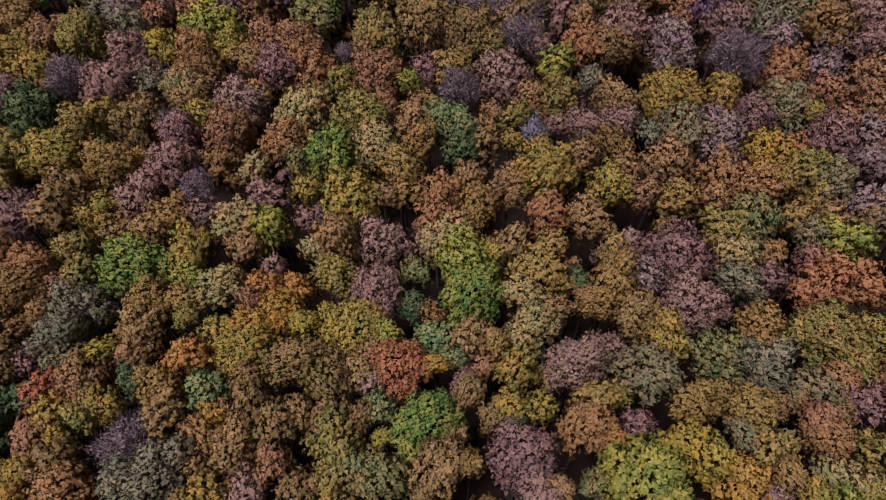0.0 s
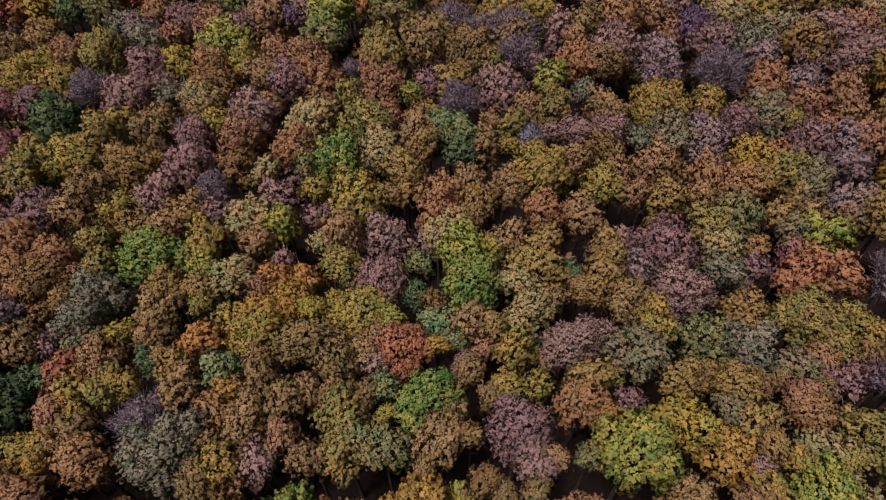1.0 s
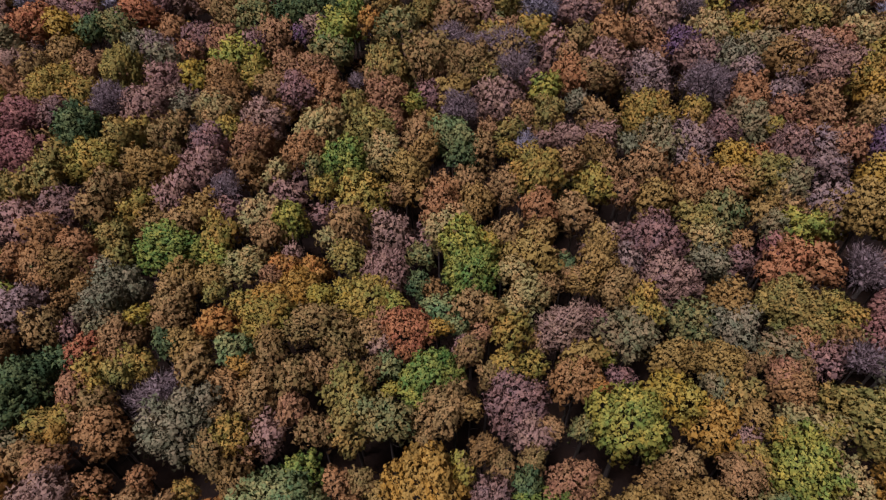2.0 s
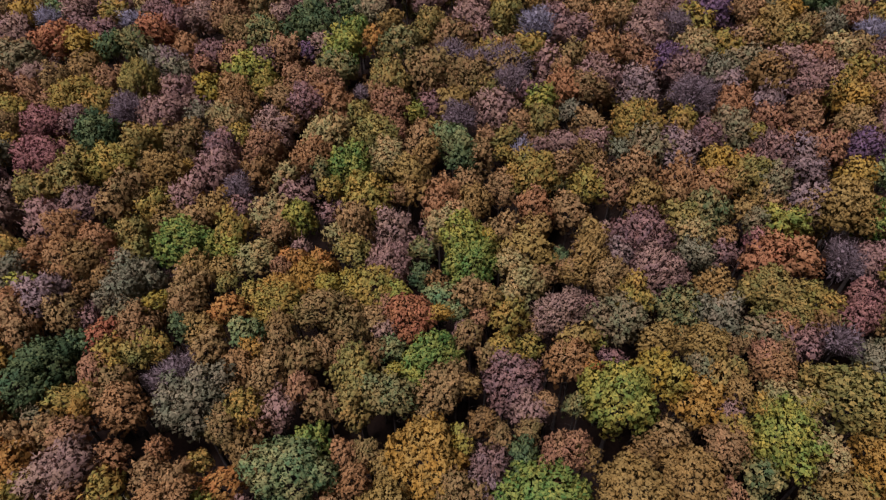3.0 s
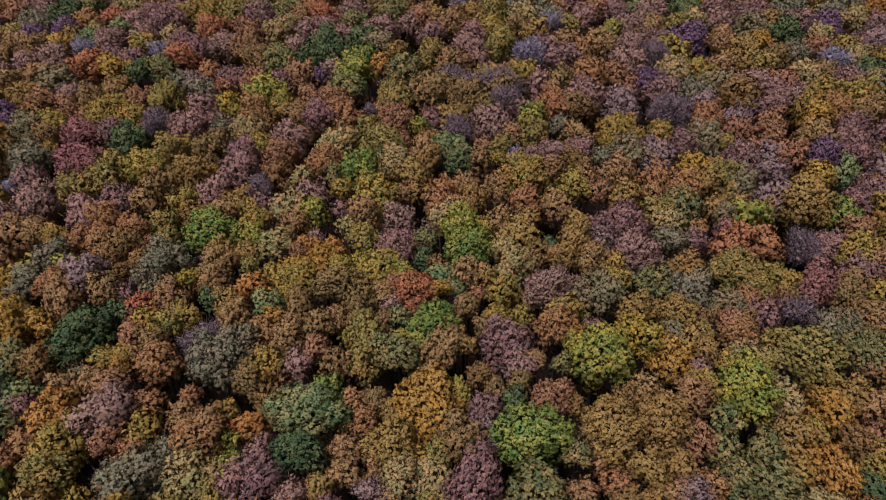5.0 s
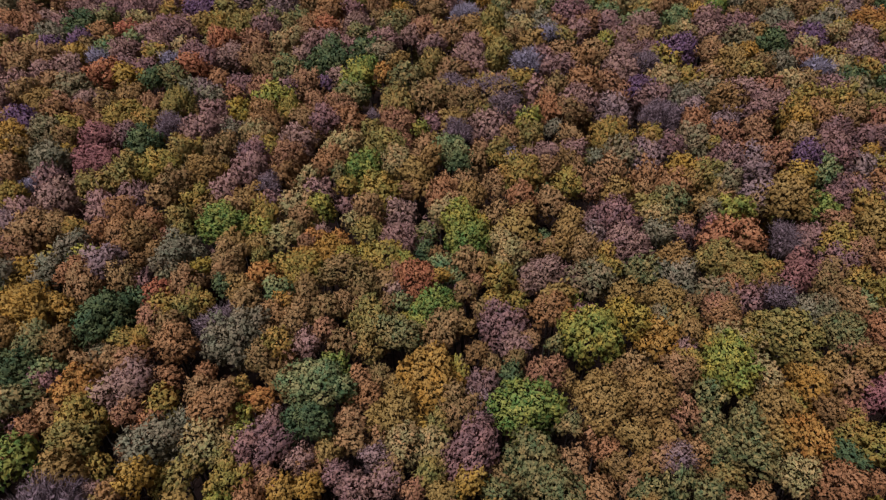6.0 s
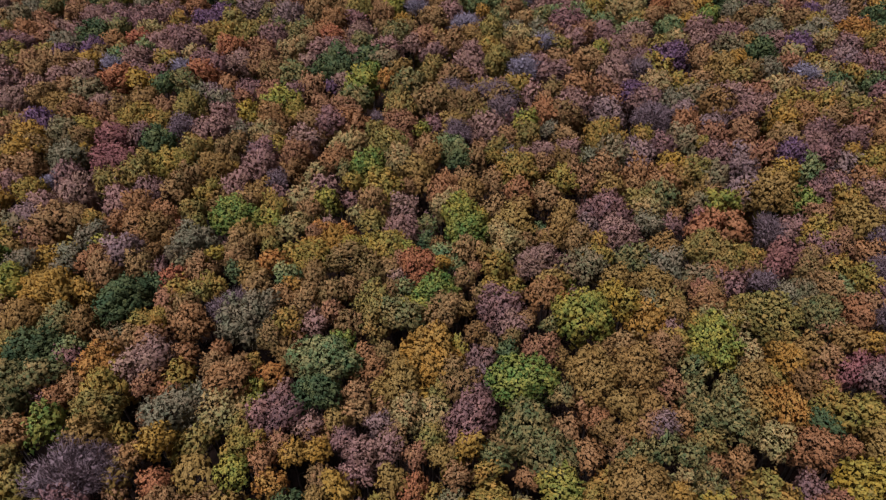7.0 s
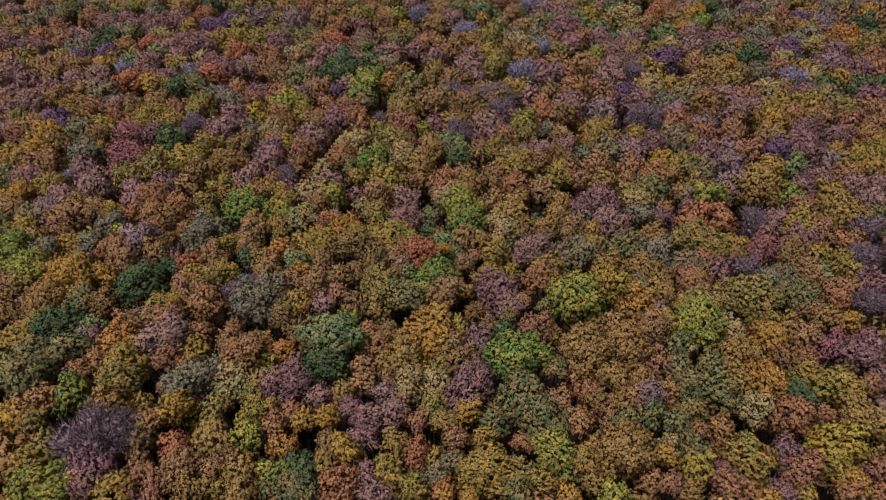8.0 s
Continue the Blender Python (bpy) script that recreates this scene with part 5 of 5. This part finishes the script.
plant(-176.0, 153.9, 8.2, 20.2, "dusky_pink")
plant(-166.5, 155.8, 9.2, 20.0, "olive_brown")
plant(-158.1, 157.8, 9.2, 20.0, "dusky_pink")
plant(-128.2, 159.4, 9.2, 21.2, "olive")
plant(-92.0, 159.3, 8.2, 19.8, "tan")
plant(-83.7, 154.5, 8.2, 20.2, "olive")
plant(-59.7, 158.4, 8.2, 20.6, "russet")
plant(-43.6, 157.1, 8.2, 21.0, "tan")
plant(-32.9, 161.6, 8.2, 20.6, "olive")
plant(-25.6, 156.7, 8.2, 21.0, "dusky_pink")
plant(-14.6, 159.5, 8.2, 20.6, "olive_brown")
plant(9.9, 160.1, 8.2, 21.0, "russet")
plant(40.9, 160.8, 8.2, 20.2, "olive")
plant(63.3, 163.9, 8.2, 21.0, "tan")
plant(76.7, 160.0, 9.2, 20.0, "olive_brown")
plant(97.7, 162.2, 8.2, 21.0, "dusky_pink")
plant(111.6, 165.0, 8.2, 20.2, "tan")
plant(124.4, 164.5, 8.2, 21.0, "olive")
plant(145.7, 166.7, 9.2, 20.4, "russet")
plant(-29.8, 87.2, 9.0, 20.0, "dark_green")
plant(46.0, -7.9, 5.2, 18.0, "yellow_olive")
plant(47.0, -10.5, 4.4, 17.6, "dull_green")
plant(143.7, 113.0, 7.6, 19.1, "dark_green")
plant(145.8, 119.0, 7.6, 18.4, "tan")
plant(137.2, 116.0, 7.6, 18.9, "dark_green")
plant(140.1, 107.0, 7.6, 19.1, "olive")
plant(158.5, 138.5, 7.6, 18.5, "tan")
plant(162.0, 144.5, 7.6, 18.4, "purple")
plant(115.7, 66.5, 7.6, 19.0, "dark_green")
plant(131.3, 120.5, 7.6, 19.4, "dark_green")
plant(125.9, 83.0, 7.6, 19.4, "russet")
plant(149.3, 125.0, 7.6, 19.4, "tan")
plant(136.6, 101.0, 7.6, 19.2, "olive")
plant(154.9, 132.5, 7.6, 18.5, "tan")
plant(131.7, 113.0, 7.6, 18.8, "olive_brown")
plant(133.0, 95.0, 7.6, 19.2, "russet")
plant(139.3, 122.0, 7.6, 19.2, "dark_green")
plant(125.3, 125.0, 7.6, 18.6, "grey_pink")
plant(-148.4, 149.0, 7.6, 19.4, "dull_green")
plant(42.9, 129.5, 7.6, 19.1, "blue_green")
plant(129.5, 89.0, 7.6, 19.4, "russet")
plant(-132.0, 92.0, 7.6, 19.1, "olive")
plant(-155.5, 146.0, 7.6, 19.2, "dark_green")
plant(107.6, 51.5, 7.6, 19.0, "russet")
plant(121.8, 75.5, 7.6, 18.8, "russet")
plant(-141.3, 117.5, 7.6, 18.4, "dusky_pink")
plant(123.1, 149.0, 7.6, 19.2, "tan")
plant(-122.6, 132.5, 7.6, 18.6, "mauve")
plant(100.0, 38.0, 5.2, 19.7, "tan")
plant(-48.1, 83.0, 7.6, 18.9, "dusky_pink")
plant(41.6, 104.0, 7.6, 18.6, "dusky_pink")
plant(-22.2, 119.0, 7.6, 19.1, "olive_brown")
plant(-39.5, 147.5, 7.6, 19.4, "tan")
plant(-66.3, 117.5, 7.6, 19.1, "dull_green")
plant(-126.7, 120.5, 7.6, 19.2, "dusky_pink")
plant(82.8, 123.5, 7.6, 18.4, "olive_brown")
plant(24.0, 87.5, 7.6, 19.1, "tan")
plant(-120.6, 86.0, 7.6, 18.4, "olive_brown")
plant(112.2, 60.5, 7.6, 19.1, "mauve")
plant(132.6, 107.0, 7.6, 18.8, "olive")
plant(-72.7, 120.5, 7.6, 19.2, "olive")
plant(154.0, 143.0, 7.6, 18.5, "olive_brown")
plant(23.0, 141.5, 7.6, 19.0, "dusky_pink")
plant(-57.7, 120.5, 7.6, 18.5, "dull_green")
plant(-109.3, 114.5, 7.6, 18.9, "khaki")
plant(-30.7, 120.5, 7.6, 18.5, "olive_brown")
plant(109.8, 71.0, 7.6, 18.4, "dark_green")
plant(42.3, 123.5, 7.6, 18.4, "mauve")
plant(-69.0, 140.0, 7.6, 19.1, "dull_green")
plant(-15.3, 117.5, 7.6, 18.4, "olive_brown")
plant(93.3, 75.5, 7.6, 19.1, "khaki")
plant(14.5, 147.5, 7.6, 18.5, "blue_green")
plant(103.2, 113.0, 7.6, 19.1, "grey_green")
plant(-83.5, 89.0, 7.6, 19.2, "khaki")
plant(67.0, 95.0, 7.6, 18.9, "tan")
plant(18.4, 84.5, 7.6, 18.9, "mauve")
plant(-115.8, 60.5, 7.6, 19.1, "dusky_pink")
plant(113.0, 89.0, 7.6, 19.0, "russet")
plant(-106.3, 62.0, 7.6, 18.5, "tan")
plant(119.4, 86.0, 7.6, 19.1, "russet")
plant(89.8, 21.5, 5.2, 20.4, "yellow_olive")
plant(-124.7, 126.5, 7.6, 19.0, "mauve")
plant(-37.0, 93.5, 7.6, 18.5, "dusky_pink")
plant(-91.6, 135.5, 7.6, 19.2, "purple")
plant(2.7, 65.0, 7.6, 18.4, "yellow_olive")
plant(-78.4, 99.5, 7.6, 18.5, "khaki")
plant(-137.1, 86.0, 7.6, 18.8, "olive")
plant(-147.8, 116.0, 7.6, 18.6, "russet")
plant(6.3, 123.5, 7.6, 18.4, "dull_green")
plant(-167.1, 129.5, 7.6, 19.1, "grey_green")
plant(-125.0, 90.5, 7.6, 19.4, "purple")
plant(27.4, 137.0, 7.6, 18.9, "blue_green")
plant(-41.1, 86.0, 7.6, 19.1, "dusky_pink")
plant(116.3, 72.5, 7.6, 18.6, "russet")
plant(142.9, 128.0, 7.6, 19.2, "tan")
plant(96.4, 32.0, 5.2, 19.7, "tan_orange")
plant(90.5, 146.0, 7.6, 19.0, "dark_green")
plant(157.6, 149.0, 7.6, 18.5, "purple")
plant(-163.0, 146.0, 7.6, 18.5, "grey_green")
plant(-127.5, 96.5, 7.6, 19.1, "grey_green")
plant(104.0, 45.5, 7.6, 19.0, "russet")
plant(78.2, 57.5, 7.6, 19.4, "yellow_olive")
plant(83.2, 11.0, 5.2, 20.1, "russet")
plant(83.7, 117.5, 7.6, 18.4, "mauve")
plant(62.2, 111.5, 7.6, 18.5, "blue_green")
plant(-146.0, 143.0, 7.6, 18.6, "dark_green")
plant(21.7, 111.5, 7.6, 18.5, "grey_green")
plant(91.5, 92.0, 7.6, 19.1, "khaki")
plant(-92.5, 89.0, 7.6, 19.2, "dusky_pink")
plant(119.4, 129.5, 7.6, 19.1, "grey_pink")
plant(-46.5, 144.5, 7.6, 19.1, "tan")
plant(-94.7, 74.0, 7.6, 18.6, "mauve")
plant(-115.1, 132.5, 7.6, 19.4, "mauve")
plant(-96.6, 129.5, 7.6, 18.8, "purple")
plant(109.7, 110.0, 7.6, 19.4, "yellow_olive")
plant(-105.0, 87.5, 7.6, 19.1, "blue_green")
plant(94.3, 69.5, 7.6, 19.2, "dark_green")
plant(97.5, 140.0, 7.6, 18.8, "olive_brown")
plant(-87.7, 72.5, 7.6, 18.9, "mauve")
plant(124.8, 119.0, 7.6, 19.1, "olive_brown")
plant(12.3, 119.0, 7.6, 19.1, "grey_green")
plant(-92.8, 114.5, 7.6, 18.5, "mauve")
plant(-113.5, 89.0, 7.6, 18.5, "olive_brown")
plant(51.8, 120.5, 7.6, 19.0, "blue_green")
plant(-50.2, 77.0, 7.6, 19.2, "olive_brown")
plant(1.1, 104.0, 7.6, 18.6, "tan_gold")
plant(58.6, 149.0, 7.6, 18.5, "dark_green")
plant(-51.3, 117.5, 7.6, 18.4, "tan_orange")
plant(-43.4, 101.0, 7.6, 18.6, "dusky_pink")
plant(148.4, 131.0, 7.6, 19.4, "tan")
plant(62.9, 135.5, 7.6, 19.4, "tan")
plant(86.6, 99.5, 7.6, 18.6, "dark_green")
plant(-51.8, 59.0, 7.6, 19.0, "russet")
plant(11.6, 99.5, 7.6, 19.4, "olive_brown")
plant(-79.1, 84.5, 7.6, 19.4, "mauve")
plant(48.6, 102.5, 7.6, 18.4, "tan")
plant(35.9, 131.0, 7.6, 19.4, "blue_green")
plant(92.8, 26.0, 5.2, 19.7, "yellow_olive")
plant(72.0, -8.5, 5.2, 19.6, "mauve")
plant(79.2, 12.5, 5.2, 19.6, "dusky_pink")
plant(75.6, -2.5, 5.2, 19.6, "dull_green")
plant(53.3, 20.0, 5.2, 19.8, "grey_pink")
plant(52.4, 35.0, 5.2, 19.8, "russet")
plant(-42.2, 21.5, 5.2, 20.6, "mauve")
plant(96.0, 39.5, 5.2, 20.3, "tan_orange")
plant(76.5, 39.5, 5.2, 19.6, "mauve")
plant(-72.1, 30.5, 5.2, 19.7, "mauve")
plant(-58.4, 0.5, 5.2, 20.6, "tan_orange")
plant(-63.8, 11.0, 5.2, 20.6, "olive")
plant(39.9, 29.0, 5.2, 20.0, "mauve")
plant(86.2, 15.5, 5.2, 20.4, "russet")
plant(-97.2, 23.0, 5.2, 19.6, "olive_brown")
plant(74.7, 12.5, 5.2, 19.6, "dusky_pink")
plant(-7.7, 21.5, 5.2, 20.2, "tan_gold")
plant(-84.6, 29.0, 5.2, 19.6, "olive_brown")
plant(84.8, 24.5, 5.2, 19.8, "yellow_olive")
plant(91.9, 32.0, 5.2, 19.7, "yellow_olive")
plant(-84.0, 39.5, 5.2, 17.4, "russet")
plant(53.9, 30.5, 5.2, 17.4, "russet")
plant(-72.3, 12.5, 5.2, 17.4, "olive")
plant(-105.5, 38.0, 5.2, 17.4, "olive")


# ---- young trees in the gaps and the wood round about ----
MIX = ["yellow_olive", "tan", "russet", "tan_orange", "tan_gold", "olive", "olive_brown", "dusky_pink", "dull_green", "dark_gold", "mauve", "khaki"]


def in_clip(x, y, grow=0.0):
    """Whether a place lies in the stretch of wood that the flight passes over."""
    half = 49 + (y + 58) * 0.64
    return -58 - grow < y < 160 + grow and abs(x + 8 * (y + 58) / 218) < half + grow


def woodland():
    """Lower trees in the gaps and the wood beyond the edges, as one mesh."""
    spots = [(p[0], p[1], p[2]) for p in PLANTED]
    shapes = {(r, fine): [crown_mesh("woodland", 70 + i + int(10 * r), r, 0.66 if fine else 0.95, 6) for i in range(3)] for r in (2.4, 3.4) for fine in (False, True)}
    cache = {}
    verts, norms, tufts, tones = [], [], [], []
    # wide steps first, then finer ones for the pits that are left
    grid = []
    for step, rows, columns in ((5.0, 64, 100), (2.6, 60, 130)):
        for j in range(rows):
            for i in range(columns):
                x = (-215 if step > 3 else -165) + step * (i + 0.5 * (j % 2)) + dice.uniform(-0.26, 0.26) * step
                y = -82 + step * 0.9 * j + dice.uniform(-0.26, 0.26) * step
                if in_clip(x, y, 9):
                    grid.append((x, y, step))
    for x, y, step in grid:
        room = min([math.hypot(x - p[0], y - p[1]) - 0.85 * p[2] for p in spots if abs(p[0] - x) < 14 and abs(p[1] - y) < 14] + [6])
        if room < (1.5 if step > 3 else 1.9):
            continue
        inside = in_clip(x, y)
        deep = inside and y < 30
        if room < 1.8 and (deep or y > 64):
            continue
        radius = min(3.6, (0.7 if deep else 1.2) + room)
        base = 2.4 if radius < 2.9 else 3.4
        me = shapes[base, y < 48 and step > 3][dice.randrange(3)]
        if me.name not in cache:
            co = np.empty(len(me.vertices) * 3, np.float32)
            me.vertices.foreach_get("co", co)
            tu = np.empty(len(me.vertices), np.float32)
            me.attributes["tuft"].data.foreach_get("value", tu)
            no = np.empty(len(me.loops) * 3, np.float32)
            me.corner_normals.foreach_get("vector", no)
            cache[me.name] = (co.reshape(-1, 3), tu, no.reshape(-1, 3))
        co, tu, no = cache[me.name]
        k, a = radius / base, dice.uniform(0, 6.283)
        height = (dice.uniform(13.5, 16.0) if room > 2.2 else dice.uniform(8.0, 11.0)) if deep else (dice.uniform(13.6, 16.0) if room > 3.0 else dice.uniform(9.0, 12.5)) if inside else dice.uniform(16.5, 19.0)
        c, s = math.cos(a) * k, math.sin(a) * k
        v = np.stack([x + co[:, 0] * c - co[:, 1] * s, y + co[:, 0] * s + co[:, 1] * c, terrain(x, y) + height - 0.9 * radius + co[:, 2] * k * 1.1], 1)
        verts.append(v)
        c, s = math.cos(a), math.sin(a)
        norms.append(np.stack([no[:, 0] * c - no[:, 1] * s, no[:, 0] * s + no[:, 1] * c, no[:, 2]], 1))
        tufts.append(tu)
        tones.append(np.full(len(v) // 3, dice.randrange(len(MIX)), np.int32))
        spots.append((x, y, radius))
    # the wood goes on below and behind the drone, and past the far edge
    wide = []
    middling = [crown_mesh("woodland", 310 + i, 3.8, 1.05, 5) for i in range(2)]
    rough = [crown_mesh("woodland", 300 + i, 5.4, 1.7, 5) for i in range(2)]
    edge = [crown_mesh("woodland", 320 + i, 4.8, 1.4, 6) for i in range(2)]
    for j in range(50):
        for i in range(66):
            x, y = -290 + 8.8 * i + dice.uniform(-2, 2), -170 + 8.2 * j + dice.uniform(-2, 2)
            if in_clip(x, y, 11) or abs(x) > 110 + max(0, y + 60) * 0.55 or y > 215 or (y < -58 and abs(x) < 62 and y > -128):
                continue
            if min([math.hypot(x - p[0], y - p[1]) for p in PLANTED if p[1] > 140] + [9]) > 4.5:
                wide.append((x, y, (edge if y > 120 else rough)[dice.randrange(2)], 1.0))
    for j in range(12):
        for i in range(22):
            x, y = -66 + 6.2 * (i + 0.5 * (j % 2)) + dice.uniform(-1, 1), -128 + 5.6 * j + dice.uniform(-1, 1)
            if y < -65:
                wide.append((x, y, middling[dice.randrange(2)], dice.uniform(0.85, 1.15)))
    for x, y, me, size in wide:
        co, no = np.empty(len(me.vertices) * 3, np.float32), np.empty(len(me.loops) * 3, np.float32)
        me.vertices.foreach_get("co", co)
        me.corner_normals.foreach_get("vector", no)
        co = co.reshape(-1, 3) * dice.uniform(0.85, 1.15) * size
        verts.append(co + np.array([x, y, terrain(x, y) + dice.uniform(13.0, 15.5)], np.float32))
        norms.append(no.reshape(-1, 3))
        tufts.append(np.full(len(co), dice.random(), np.float32))
        tones.append(np.full(len(co) // 3, dice.randrange(len(MIX)), np.int32))
    v = np.concatenate(verts)
    me = mesh_from("woodland", v, np.arange(len(v)).reshape(-1, 3), np.concatenate(tufts), LEAVES[MIX[0]], np.concatenate(norms))
    for colour in MIX[1:]:
        me.materials.append(LEAVES[colour])
    me.polygons.foreach_set("material_index", np.concatenate(tones))
    tagged(new("woodland", me), "mixed brown and olive woodland filling gaps and edges", "woodland", kind="stuff")
    for shape in rough + middling + edge + [m for l in shapes.values() for m in l]:
        bpy.data.meshes.remove(shape)


woodland()

# ---- labels ----
for x, y, r, colour, tree, kind in PLANTED:
    words = TONES[colour][3]
    near = sorted((p for p in PLANTED if 0 < abs(p[0] - x) + abs(p[1] - y) < 16), key=lambda p: math.hypot(p[0] - x, p[1] - y))
    beside = TONES[near[0][3]][3] if near else "brown"
    size = "small" if r < 2.2 else "broad" if r > 4.4 else "tall"
    look_of = "nearly bare" if kind == "bare" else "thinning" if kind == "thin" else "leafy"
    tagged(tree, "%s %s %s tree beside a %s one" % (size, look_of, words, beside), "tree", words + " trees of the wood")
